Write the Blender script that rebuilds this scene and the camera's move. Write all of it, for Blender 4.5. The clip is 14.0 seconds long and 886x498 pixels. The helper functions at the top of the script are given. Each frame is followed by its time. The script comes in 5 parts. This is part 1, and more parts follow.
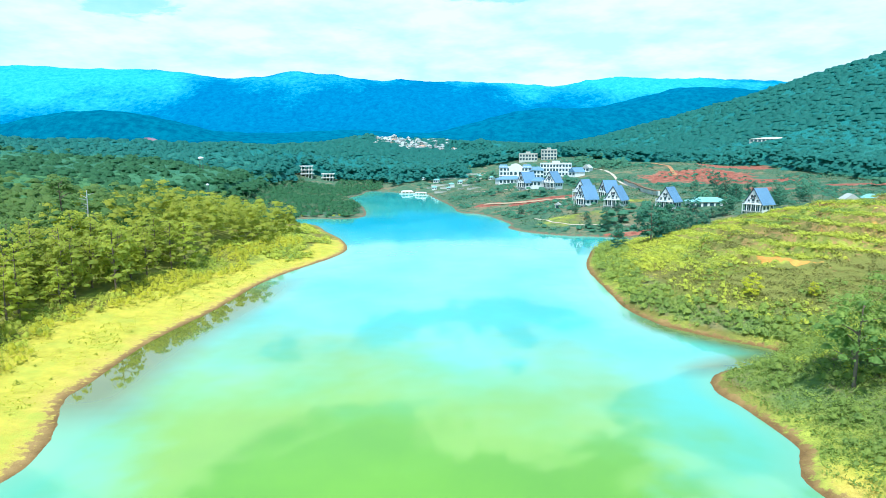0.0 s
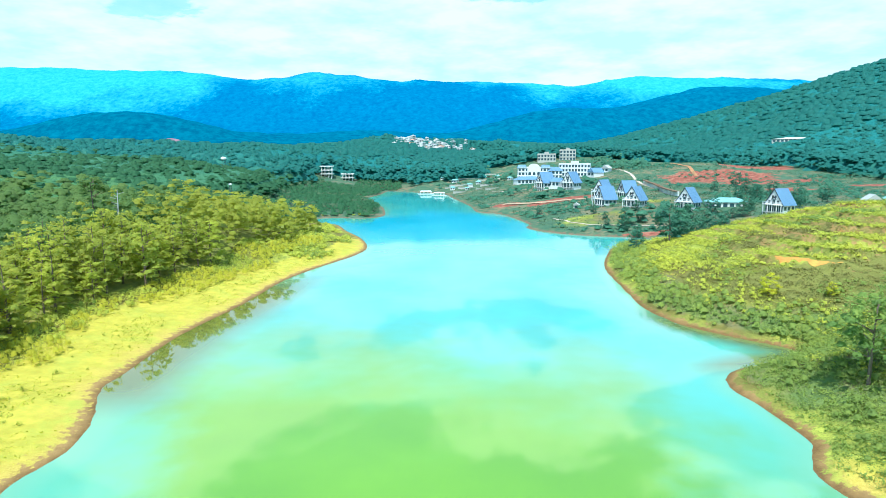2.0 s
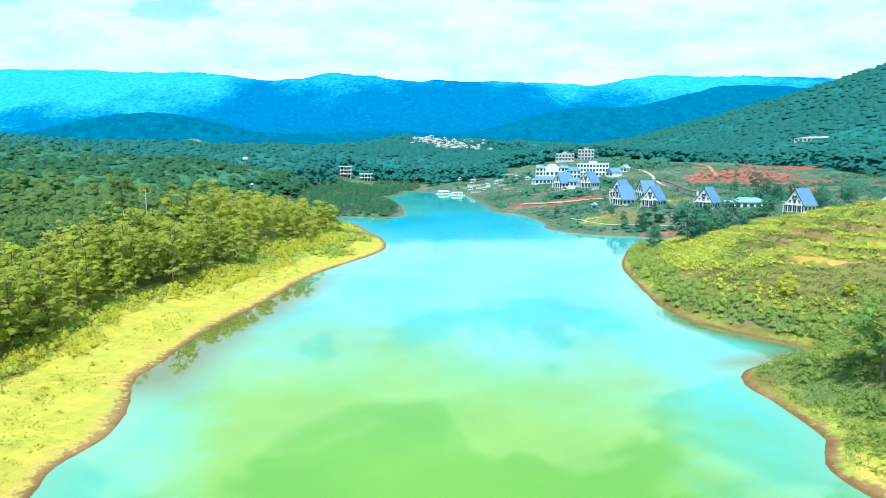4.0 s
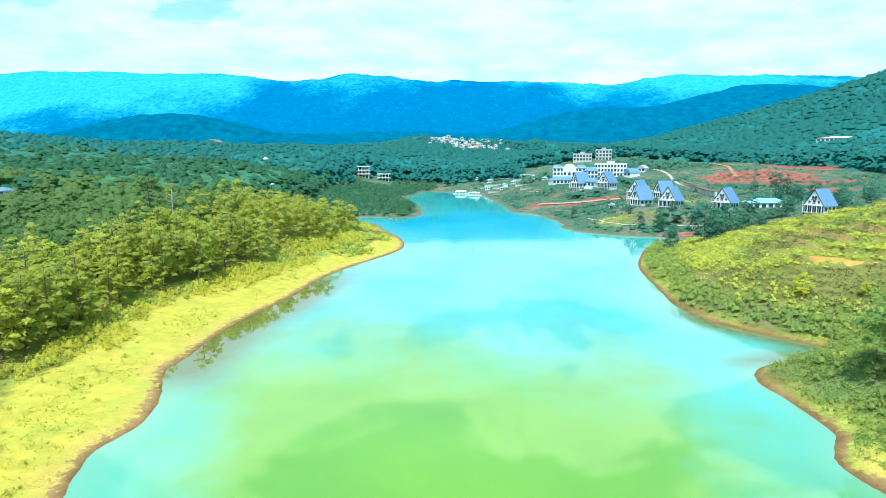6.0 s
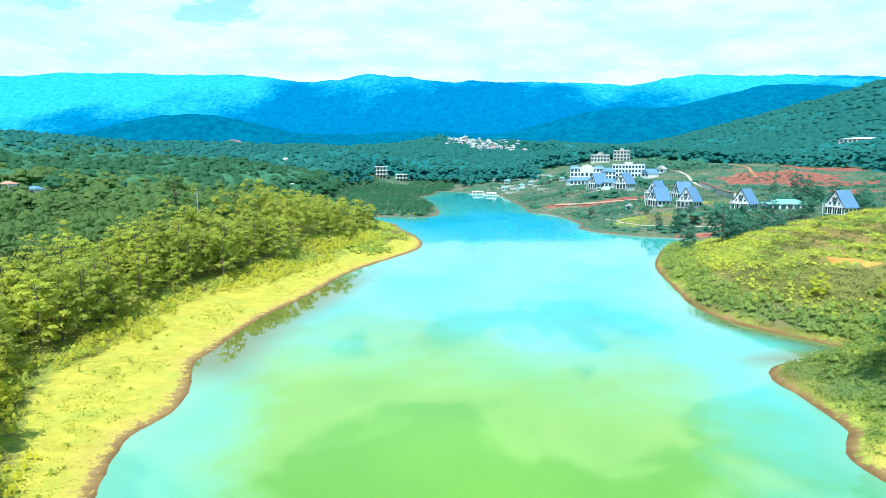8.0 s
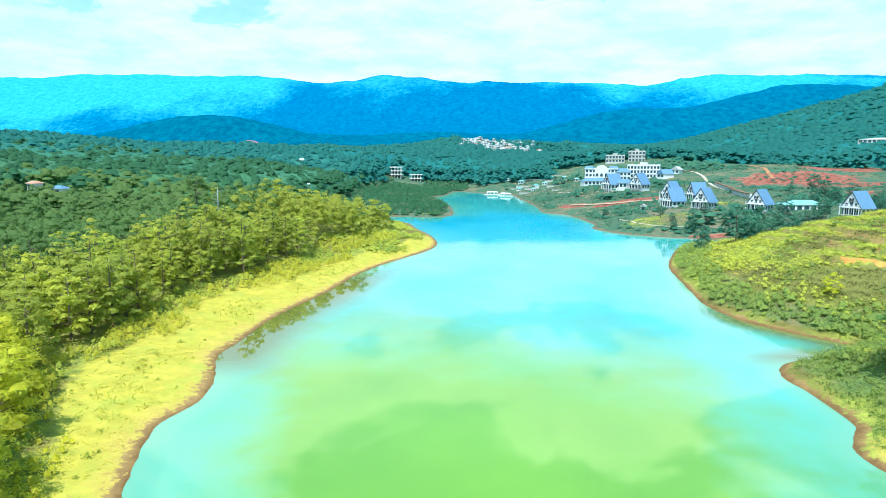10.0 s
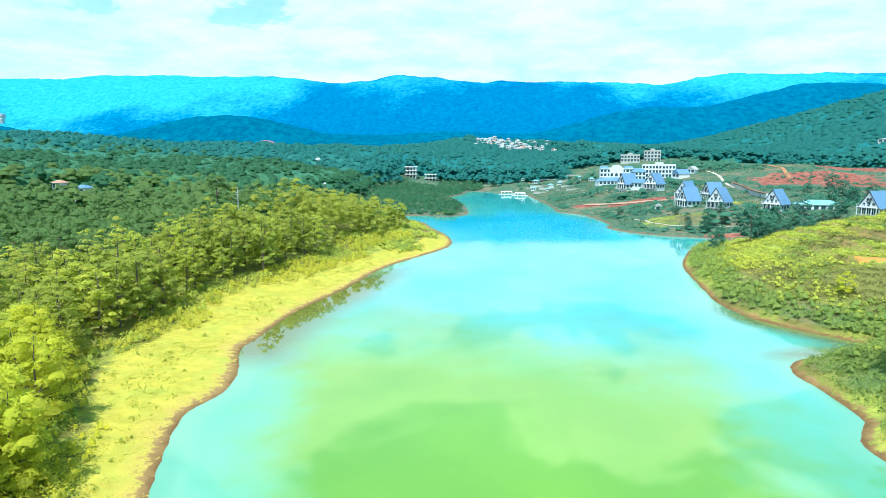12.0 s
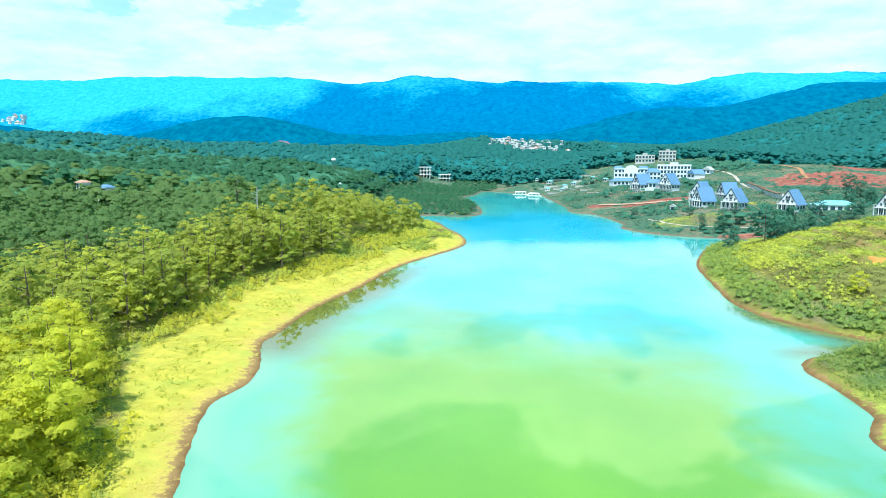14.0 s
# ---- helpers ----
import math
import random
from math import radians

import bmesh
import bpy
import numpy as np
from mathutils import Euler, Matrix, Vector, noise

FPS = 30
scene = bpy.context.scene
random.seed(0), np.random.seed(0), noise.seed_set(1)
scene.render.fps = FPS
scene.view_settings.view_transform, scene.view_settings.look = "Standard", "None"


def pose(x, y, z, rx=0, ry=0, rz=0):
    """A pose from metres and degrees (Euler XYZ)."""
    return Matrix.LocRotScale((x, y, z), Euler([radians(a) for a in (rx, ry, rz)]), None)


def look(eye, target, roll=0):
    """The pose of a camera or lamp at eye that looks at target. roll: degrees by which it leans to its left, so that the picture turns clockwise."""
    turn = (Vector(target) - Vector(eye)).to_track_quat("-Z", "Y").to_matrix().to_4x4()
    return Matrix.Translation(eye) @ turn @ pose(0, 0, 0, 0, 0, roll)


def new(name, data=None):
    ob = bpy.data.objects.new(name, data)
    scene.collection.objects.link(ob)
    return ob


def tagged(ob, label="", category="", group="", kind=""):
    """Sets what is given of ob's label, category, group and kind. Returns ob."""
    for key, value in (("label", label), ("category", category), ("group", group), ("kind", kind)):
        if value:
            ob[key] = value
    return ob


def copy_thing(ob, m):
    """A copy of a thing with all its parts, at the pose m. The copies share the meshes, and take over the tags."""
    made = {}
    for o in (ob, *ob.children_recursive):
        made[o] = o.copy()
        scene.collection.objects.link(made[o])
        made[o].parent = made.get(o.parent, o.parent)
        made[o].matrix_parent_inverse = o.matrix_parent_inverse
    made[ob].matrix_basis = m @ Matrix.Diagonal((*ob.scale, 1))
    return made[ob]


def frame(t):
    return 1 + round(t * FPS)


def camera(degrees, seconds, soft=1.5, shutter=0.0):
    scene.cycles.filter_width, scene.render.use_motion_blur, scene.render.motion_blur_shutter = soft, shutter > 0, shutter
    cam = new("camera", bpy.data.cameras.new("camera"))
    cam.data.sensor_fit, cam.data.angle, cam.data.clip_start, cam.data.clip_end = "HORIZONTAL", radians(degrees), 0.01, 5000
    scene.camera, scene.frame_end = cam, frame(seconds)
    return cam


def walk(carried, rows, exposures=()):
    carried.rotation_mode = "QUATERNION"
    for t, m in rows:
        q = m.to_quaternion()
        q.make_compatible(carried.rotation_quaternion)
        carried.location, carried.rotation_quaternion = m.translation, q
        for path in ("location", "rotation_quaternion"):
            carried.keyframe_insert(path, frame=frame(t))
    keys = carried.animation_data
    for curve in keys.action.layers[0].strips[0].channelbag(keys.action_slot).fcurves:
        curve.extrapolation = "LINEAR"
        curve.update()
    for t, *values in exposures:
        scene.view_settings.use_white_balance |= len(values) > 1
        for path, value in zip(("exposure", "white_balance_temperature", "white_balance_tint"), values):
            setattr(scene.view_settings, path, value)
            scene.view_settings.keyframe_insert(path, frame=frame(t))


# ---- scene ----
cam = camera(73.6, 14.0, 0.6)
PATH = [
    (0, (1.174, 12.962, 29.191), (1.322, 14.933, 28.88), -0.1),
    (0.5, (1.107, 12.48, 29.205), (1.24, 14.451, 28.895), -0.2),
    (1, (1.034, 11.909, 29.223), (1.151, 13.881, 28.912), -0.2),
    (1.5, (0.9, 11.331, 29.223), (1.003, 13.304, 28.913), -0.2),
    (2, (0.758, 10.772, 29.214), (0.846, 12.746, 28.904), -0.1),
    (2.5, (0.639, 10.245, 29.24), (0.714, 12.219, 28.931), -0.2),
    (3, (0.531, 9.693, 29.268), (0.59, 11.668, 28.958), -0.2),
    (5.5, (0.241, 6.794, 29.427), (0.229, 8.77, 29.117), -0.2),
    (6, (0.181, 6.177, 29.467), (0.154, 8.153, 29.157), -0.2),
    (6.5, (0.116, 5.547, 29.471), (0.076, 7.523, 29.161), -0.2),
    (7, (0.012, 4.961, 29.453), (-0.044, 6.936, 29.144), -0.1),
    (7.5, (-0.074, 4.45, 29.454), (-0.143, 6.425, 29.145), -0.2),
    (8, (-0.178, 3.858, 29.434), (-0.26, 5.832, 29.126), -0.1),
    (10.5, (-0.297, 0.992, 29.388), (-0.439, 2.963, 29.082), -0.1),
    (11, (-0.328, 0.41, 29.38), (-0.483, 2.38, 29.074), -0.1),
    (11.5, (-0.36, -0.127, 29.389), (-0.524, 1.843, 29.083), -0.1),
    (12, (-0.403, -0.712, 29.412), (-0.579, 1.256, 29.105), -0.1),
    (12.5, (-0.421, -1.234, 29.421), (-0.608, 0.734, 29.115), -0.1),
    (13, (-0.451, -1.835, 29.43), (-0.649, 0.131, 29.123), -0.1),
    (13.5, (-0.513, -2.39, 29.429), (-0.723, -0.425, 29.123), -0.1),
    (14, (-0.58, -2.981, 29.43), (-0.801, -1.017, 29.124), -0.1),
]
EXPOSURE, KELVIN, TINT = 0.67, 5680, 10
SUN_POWER = 3.9
CLOUD_SHIFT = (3.1, 1.7, 0.4)
SKY_TINT = (0.44, 1.08, 1.0, 1.0)
CLOUD_SHADE = (3.0, 4.6, 4.75, 1.0)
CLOUD_COLOUR = (4.4, 5.25, 5.15, 1.0)
WATER_A, WATER_B, WATER_IOR = (0.15, 0.33, 0.0), (0.20, 0.41, 0.0), 2.45
HAZE = 0.56
walk(cam, [(t, look(eye, aim, roll)) for t, eye, aim, roll in PATH], [(0.0, EXPOSURE, KELVIN, TINT), (14.0, EXPOSURE, KELVIN, TINT)])

# ---- world and sun ----
SUN_AZIMUTH, SUN_HEIGHT = 197.0, 63.0      # degrees, clockwise from +Y; degrees over the horizon
world = bpy.data.worlds.new("sky")
scene.world = world
world.use_nodes = True
wt = world.node_tree
wt.nodes.clear()
sky = wt.nodes.new("ShaderNodeTexSky")
sky.sky_type = "NISHITA"
sky.sun_disc = False
sky.sun_elevation, sky.sun_rotation = radians(SUN_HEIGHT), radians(SUN_AZIMUTH)
sky.air_density, sky.dust_density, sky.ozone_density = 1.0, 0.6, 2.0
coord = wt.nodes.new("ShaderNodeTexCoord")
split = wt.nodes.new("ShaderNodeSeparateXYZ")
wt.links.new(coord.outputs["Generated"], split.inputs[0])


def wmath(op, a, b=None):
    node = wt.nodes.new("ShaderNodeMath")
    node.operation = op
    for k, v in enumerate((a, b)):
        if v is None:
            continue
        if isinstance(v, (int, float)):
            node.inputs[k].default_value = v
        else:
            wt.links.new(v, node.inputs[k])
    return node.outputs[0]


lift = wmath("ADD", wmath("MAXIMUM", split.outputs[2], 0.0), 0.16)
flat = wt.nodes.new("ShaderNodeCombineXYZ")
wt.links.new(wmath("DIVIDE", split.outputs[0], lift), flat.inputs[0])
wt.links.new(wmath("DIVIDE", split.outputs[1], lift), flat.inputs[1])
cloud = wt.nodes.new("ShaderNodeTexNoise")
cloud.inputs["Scale"].default_value, cloud.inputs["Detail"].default_value = 2.3, 7.0
cloud.inputs["Roughness"].default_value, cloud.inputs["Distortion"].default_value = 0.6, 0.4
shift = wt.nodes.new("ShaderNodeVectorMath")
shift.operation = "ADD"
shift.inputs[1].default_value = CLOUD_SHIFT
wt.links.new(flat.outputs[0], shift.inputs[0])
wt.links.new(shift.outputs[0], cloud.inputs["Vector"])
# cloud banks and clear gaps of the northern sky: east and up of the middle, half width, half height, more or less cloud
BANKS = [(0.18, 0.175, 0.18, 0.057, 0.12), (-0.22, 0.189, 0.1, 0.057, 0.12), (-0.55, 0.147, 0.11, 0.043, 0.12), (-0.1, 0.224, 0.06, 0.029, 0.08), (0.43, 0.17, 0.19, 0.067, 0.12),
         (-0.06, 0.22, 0.05, 0.025, -0.11), (-0.41, 0.2, 0.14, 0.038, -0.07), (0.18, 0.265, 0.11, 0.027, -0.22), (0.31, 0.286, 0.09, 0.038, 0.12), (-0.22, 0.329, 0.12, 0.048, 0.13),
         (0.09, 0.377, 0.09, 0.076, 0.13), (-0.33, 0.413, 0.09, 0.057, 0.16), (-0.1, 0.3, 0.12, 0.033, -0.08), (0.1, 0.53, 0.2, 0.045, -0.16), (-0.2, 0.54, 0.12, 0.035, -0.14), (0.34, 0.378, 0.11, 0.057, 0.1), (0.52, 0.39, 0.1, 0.04, -0.3)]
amount = cloud.outputs[0]
for east, rise, half, tall, more in BANKS:
    off = wmath("ADD", wmath("POWER", wmath("ABSOLUTE", wmath("DIVIDE", wmath("SUBTRACT", split.outputs[0], east), half * 1.25)), 2.0), wmath("POWER", wmath("ABSOLUTE", wmath("DIVIDE", wmath("SUBTRACT", split.outputs[2], rise), tall * 1.25)), 2.0))
    amount = wmath("ADD", amount, wmath("MULTIPLY", wmath("POWER", 2.718, wmath("MULTIPLY", off, -1.0)), more))
cover = wt.nodes.new("ShaderNodeMapRange")
cover.interpolation_type = "SMOOTHSTEP"
cover.inputs["From Min"].default_value, cover.inputs["From Max"].default_value = 0.40, 0.54
wt.links.new(wmath("SUBTRACT", wmath("ADD", amount, 0.20), wmath("MULTIPLY", wmath("MINIMUM", wmath("MAXIMUM", split.outputs[2], 0.0), 0.5), 0.57)), cover.inputs["Value"])
tone = wt.nodes.new("ShaderNodeMix")
tone.data_type = "RGBA"
thin = wmath("MAXIMUM", wmath("SUBTRACT", 0.86, wmath("MULTIPLY", wmath("MAXIMUM", split.outputs[2], 0.0), 1.7)), 0.0)
wt.links.new(wmath("MAXIMUM", cover.outputs[0], thin), tone.inputs["Factor"])
boost = wt.nodes.new("ShaderNodeMix")
boost.data_type, boost.blend_type = "RGBA", "MULTIPLY"
boost.inputs["Factor"].default_value = 1.0
boost.inputs["B"].default_value = SKY_TINT
wt.links.new(sky.outputs[0], boost.inputs["A"])
wt.links.new(boost.outputs["Result"], tone.inputs["A"])
veil = wt.nodes.new("ShaderNodeTexNoise")
veil.inputs["Scale"].default_value, veil.inputs["Detail"].default_value, veil.inputs["Roughness"].default_value = 2.6, 6.0, 0.6
wt.links.new(shift.outputs[0], veil.inputs["Vector"])
body = wt.nodes.new("ShaderNodeMix")
body.data_type = "RGBA"
depth = wt.nodes.new("ShaderNodeMapRange")
depth.inputs["From Min"].default_value, depth.inputs["From Max"].default_value = 0.36, 0.62
wt.links.new(veil.outputs[0], depth.inputs["Value"])
wt.links.new(depth.outputs[0], body.inputs["Factor"])
body.inputs["A"].default_value, body.inputs["B"].default_value = CLOUD_SHADE, CLOUD_COLOUR
wt.links.new(body.outputs["Result"], tone.inputs["B"])
back = wt.nodes.new("ShaderNodeBackground")
back.inputs["Strength"].default_value = 0.14
wt.links.new(tone.outputs["Result"], back.inputs["Color"])
wout = wt.nodes.new("ShaderNodeOutputWorld")
wt.links.new(back.outputs[0], wout.inputs[0])

sun = new("sun", bpy.data.lights.new("sun", "SUN"))
sun.data.energy, sun.data.angle, sun.data.color = SUN_POWER, radians(0.6), (1.0, 0.95, 0.84)
a, e = radians(SUN_AZIMUTH), radians(SUN_HEIGHT)
sun.matrix_world = look((300 * math.sin(a) * math.cos(e), 300 * math.cos(a) * math.cos(e), 300 * math.sin(e)), (0, 0, 0))


# ---- materials ----
class Nodes:
    """A node material under construction."""

    def __init__(self, name, rough=0.9, spec=0.25, metal=0.0):
        self.m = bpy.data.materials.new(name)
        self.m.use_nodes = True
        self.t = self.m.node_tree
        self.bsdf = self.t.nodes["Principled BSDF"]
        self.set(self.bsdf, Roughness=rough, Metallic=metal)
        self.bsdf.inputs["Specular IOR Level"].default_value = spec
        self.where = self.t.nodes.new("ShaderNodeTexCoord").outputs["Object"]

    def set(self, node, **kw):
        for k, v in kw.items():
            node.inputs[k].default_value = v

    def link(self, a, b):
        self.t.links.new(a, b)

    def noise(self, scale, detail=4.0, rough=0.55, stretch=None):
        n = self.t.nodes.new("ShaderNodeTexNoise")
        self.set(n, Scale=scale, Detail=detail, Roughness=rough)
        src = self.where
        if stretch:
            mp = self.t.nodes.new("ShaderNodeMapping")
            mp.inputs["Scale"].default_value = stretch
            self.link(src, mp.inputs[0])
            src = mp.outputs[0]
        self.link(src, n.inputs["Vector"])
        return n.outputs[0]

    def ramp(self, fac, lo, hi, out0=0.0, out1=1.0):
        n = self.t.nodes.new("ShaderNodeMapRange")
        n.inputs[1].default_value, n.inputs[2].default_value, n.inputs[3].default_value, n.inputs[4].default_value = lo, hi, out0, out1
        self.link(fac, n.inputs[0])
        return n.outputs[0]

    def mix(self, fac, a, b, blend="MIX"):
        n = self.t.nodes.new("ShaderNodeMix")
        n.data_type, n.blend_type = "RGBA", blend
        for sock, v in (("Factor", fac), ("A", a), ("B", b)):
            if isinstance(v, (int, float)):
                n.inputs[sock].default_value = v
            elif isinstance(v, tuple):
                n.inputs[sock].default_value = (*v, 1.0)
            else:
                self.link(v, n.inputs[sock])
        return n.outputs["Result"]

    def math(self, op, a, b):
        n = self.t.nodes.new("ShaderNodeMath")
        n.operation = op
        for k, v in enumerate((a, b)):
            if isinstance(v, (int, float)):
                n.inputs[k].default_value = v
            else:
                self.link(v, n.inputs[k])
        return n.outputs[0]

    def attr(self, name):
        n = self.t.nodes.new("ShaderNodeAttribute")
        n.attribute_name = name
        return n.outputs["Fac"]

    def random(self):
        return self.t.nodes.new("ShaderNodeObjectInfo").outputs["Random"]

    def island(self):
        return self.t.nodes.new("ShaderNodeNewGeometry").outputs["Random Per Island"]

    def bump(self, height, strength, distance):
        n = self.t.nodes.new("ShaderNodeBump")
        n.inputs["Strength"].default_value, n.inputs["Distance"].default_value = strength, distance
        self.link(height, n.inputs["Height"])
        self.link(n.outputs[0], self.bsdf.inputs["Normal"])

    def done(self, colour):
        self.link(colour, self.bsdf.inputs["Base Color"])
        return self.m


def plain(name, c1, c2, scale, rough=0.8, spec=0.3, bump=0.2, metal=0.0, fine=9.0, stretch=None):
    """A worn surface: two colours mottled at two scales, and fine relief."""
    n = Nodes(name, rough, spec, metal)
    big, small = n.noise(scale, stretch=stretch), n.noise(scale * fine, 5.0, 0.6)
    col = n.mix(n.ramp(big, 0.3, 0.7), c1, c2)
    col = n.mix(n.ramp(small, 0.35, 0.75, 0.0, 0.35), col, tuple(c * 0.72 for c in c1))
    n.bump(small, bump, 0.03)
    return n.done(col)


def foliage(name, dark, light, warm, rough=0.6, through_light=0.35, vary=0.45):
    """Leaves: colour differs leaf by leaf, clump by clump (tint) and tree by tree."""
    n = Nodes(name, rough, 0.2)
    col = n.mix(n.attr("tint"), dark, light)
    col = n.mix(n.ramp(n.random(), 0.0, 1.0, 0.0, 0.6), col, warm)
    col = n.mix(n.ramp(n.math("FRACT", n.math("MULTIPLY", n.random(), 7.31), 0.0), 0.0, 1.0, 0.0, 0.5), col, dark)
    col = n.mix(n.ramp(n.island(), 0.0, 1.0, 0.0, vary), col, tuple(c * 0.5 for c in dark))
    col = n.mix(n.ramp(n.noise(0.05, 3.0), 0.45, 0.7, 0.0, 0.35), col, warm)
    needle = n.noise(1.6, 5.0, 0.7)
    col = n.mix(n.ramp(needle, 0.42, 0.66, 0.0, 0.35), col, dark)
    n.bump(needle, 0.45, 0.4)
    thin = n.t.nodes.new("ShaderNodeBsdfTranslucent")
    n.link(n.mix(0.5, col, light), thin.inputs["Color"])
    both = n.t.nodes.new("ShaderNodeMixShader")
    both.inputs[0].default_value = through_light
    n.link(n.bsdf.outputs[0], both.inputs[1])
    n.link(thin.outputs[0], both.inputs[2])
    n.link(both.outputs[0], n.t.nodes["Material Output"].inputs[0])
    return n.done(col)


def ground_material():
    """Dry grass, bare wet earth along the water, red cut soil, lush grass and needle litter, laid out by the ground's own layers."""
    n = Nodes("ground", 0.95, 0.1)
    big, mid, fine = n.noise(0.06, 5.0), n.noise(0.5, 6.0, 0.6), n.noise(4.0, 5.0, 0.65)
    streak = n.noise(0.22, 6.0, 0.68)
    dry = n.mix(n.ramp(mid, 0.35, 0.7), (0.43, 0.37, 0.05), (0.62, 0.52, 0.075))
    dry = n.mix(n.ramp(fine, 0.45, 0.7, 0.0, 0.5), dry, (0.34, 0.38, 0.06))
    dry = n.mix(n.ramp(streak, 0.48, 0.68, 0.0, 0.6), dry, (0.36, 0.42, 0.07))
    dry = n.mix(n.ramp(n.math("ADD", n.attr("land"), n.ramp(streak, 0.3, 0.7, -2.5, 2.5)), 0.5, 4.5, 0.7, 0.0), dry, n.mix(n.ramp(fine, 0.35, 0.7), (0.42, 0.29, 0.07), (0.66, 0.48, 0.13)))
    lush = n.mix(n.ramp(streak, 0.38, 0.66), (0.20, 0.23, 0.045), (0.52, 0.54, 0.08))
    lush = n.mix(n.ramp(fine, 0.5, 0.72, 0.0, 0.7), lush, (0.07, 0.10, 0.025))
    lush = n.mix(n.ramp(mid, 0.45, 0.72, 0.0, 0.6), lush, (0.10, 0.15, 0.035))
    lush = n.mix(n.ramp(n.math("ADD", big, n.ramp(streak, 0.3, 0.7, -0.12, 0.12)), 0.47, 0.60, 0.0, 0.75), lush, (0.15, 0.115, 0.04))
    place = n.t.nodes.new("ShaderNodeSeparateXYZ")
    n.link(n.where, place.inputs[0])
    scrub = n.mix(n.ramp(mid, 0.35, 0.7), (0.04, 0.115, 0.075), (0.11, 0.185, 0.10))
    # Distance haze put into the scrub colour from the village on.
    scrub = n.mix(n.ramp(place.outputs[1], 150.0, 215.0), n.mix(n.ramp(mid, 0.35, 0.7), (0.11, 0.17, 0.05), (0.20, 0.27, 0.075)), scrub)
    scrub = n.mix(n.ramp(fine, 0.5, 0.75, 0.0, 0.4), scrub, (0.05, 0.09, 0.04))
    scrub = n.mix(n.ramp(n.math("ADD", streak, n.ramp(big, 0.3, 0.7, -0.15, 0.15)), 0.50, 0.64, 0.0, 0.6), scrub, (0.28, 0.20, 0.12))
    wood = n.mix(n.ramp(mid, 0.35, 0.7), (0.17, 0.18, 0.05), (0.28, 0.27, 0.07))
    # Far woodland floor takes the blue of the haze.
    wood = n.mix(n.attr("haze_tint"), wood, n.mix(n.ramp(mid, 0.35, 0.7), (0.01, 0.12, 0.12), (0.04, 0.20, 0.15)))
    soil = n.mix(n.ramp(mid, 0.35, 0.7), (0.20, 0.055, 0.04), (0.36, 0.14, 0.09))
    soil = n.mix(n.ramp(streak, 0.5, 0.66, 0.0, 0.7), soil, (0.42, 0.22, 0.15))
    soil = n.mix(n.attr("scrub"), n.mix(n.ramp(mid, 0.35, 0.7), (0.50, 0.20, 0.05), (0.70, 0.36, 0.08)), soil)
    mud = n.mix(n.ramp(n.math("ADD", n.attr("land"), n.ramp(mid, 0.3, 0.7, -0.5, 0.5)), 0.1, 1.3), (0.17, 0.10, 0.04), (0.36, 0.23, 0.09))
    mud = n.mix(n.ramp(fine, 0.4, 0.7, 0.0, 0.5), mud, (0.26, 0.15, 0.05))
    mud = n.mix(n.attr("scrub"), mud, (0.17, 0.13, 0.085))
    lush = n.mix(n.ramp(n.math("ADD", n.attr("heath"), n.ramp(mid, 0.3, 0.7, -0.3, 0.3)), 0.3, 0.8, 0.0, 0.85), lush, n.mix(n.ramp(fine, 0.35, 0.7), (0.13, 0.135, 0.04), (0.24, 0.235, 0.06)))
    col = n.mix(n.ramp(n.math("ADD", n.attr("dry"), n.ramp(mid, 0.3, 0.7, -0.25, 0.25)), 0.35, 0.65), lush, dry)
    col = n.mix(n.ramp(n.math("ADD", n.attr("scrub"), n.ramp(big, 0.3, 0.7, -0.3, 0.3)), 0.35, 0.65), col, scrub)
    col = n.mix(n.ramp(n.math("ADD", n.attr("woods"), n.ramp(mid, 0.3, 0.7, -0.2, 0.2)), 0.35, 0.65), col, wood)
    col = n.mix(n.ramp(n.math("ADD", n.attr("soil"), n.math("ADD", n.ramp(mid, 0.3, 0.7, -0.25, 0.25), n.ramp(big, 0.3, 0.7, -0.4, 0.4))), 0.45, 0.60), col, soil)
    col = n.mix(n.ramp(n.math("ADD", n.attr("mud"), n.ramp(n.noise(1.3, 4.0, 0.6), 0.3, 0.7, -0.45, 0.45)), 0.35, 0.65), col, mud)
    n.bump(n.math("ADD", fine, mid), 0.5, 0.25)
    return n.done(col)


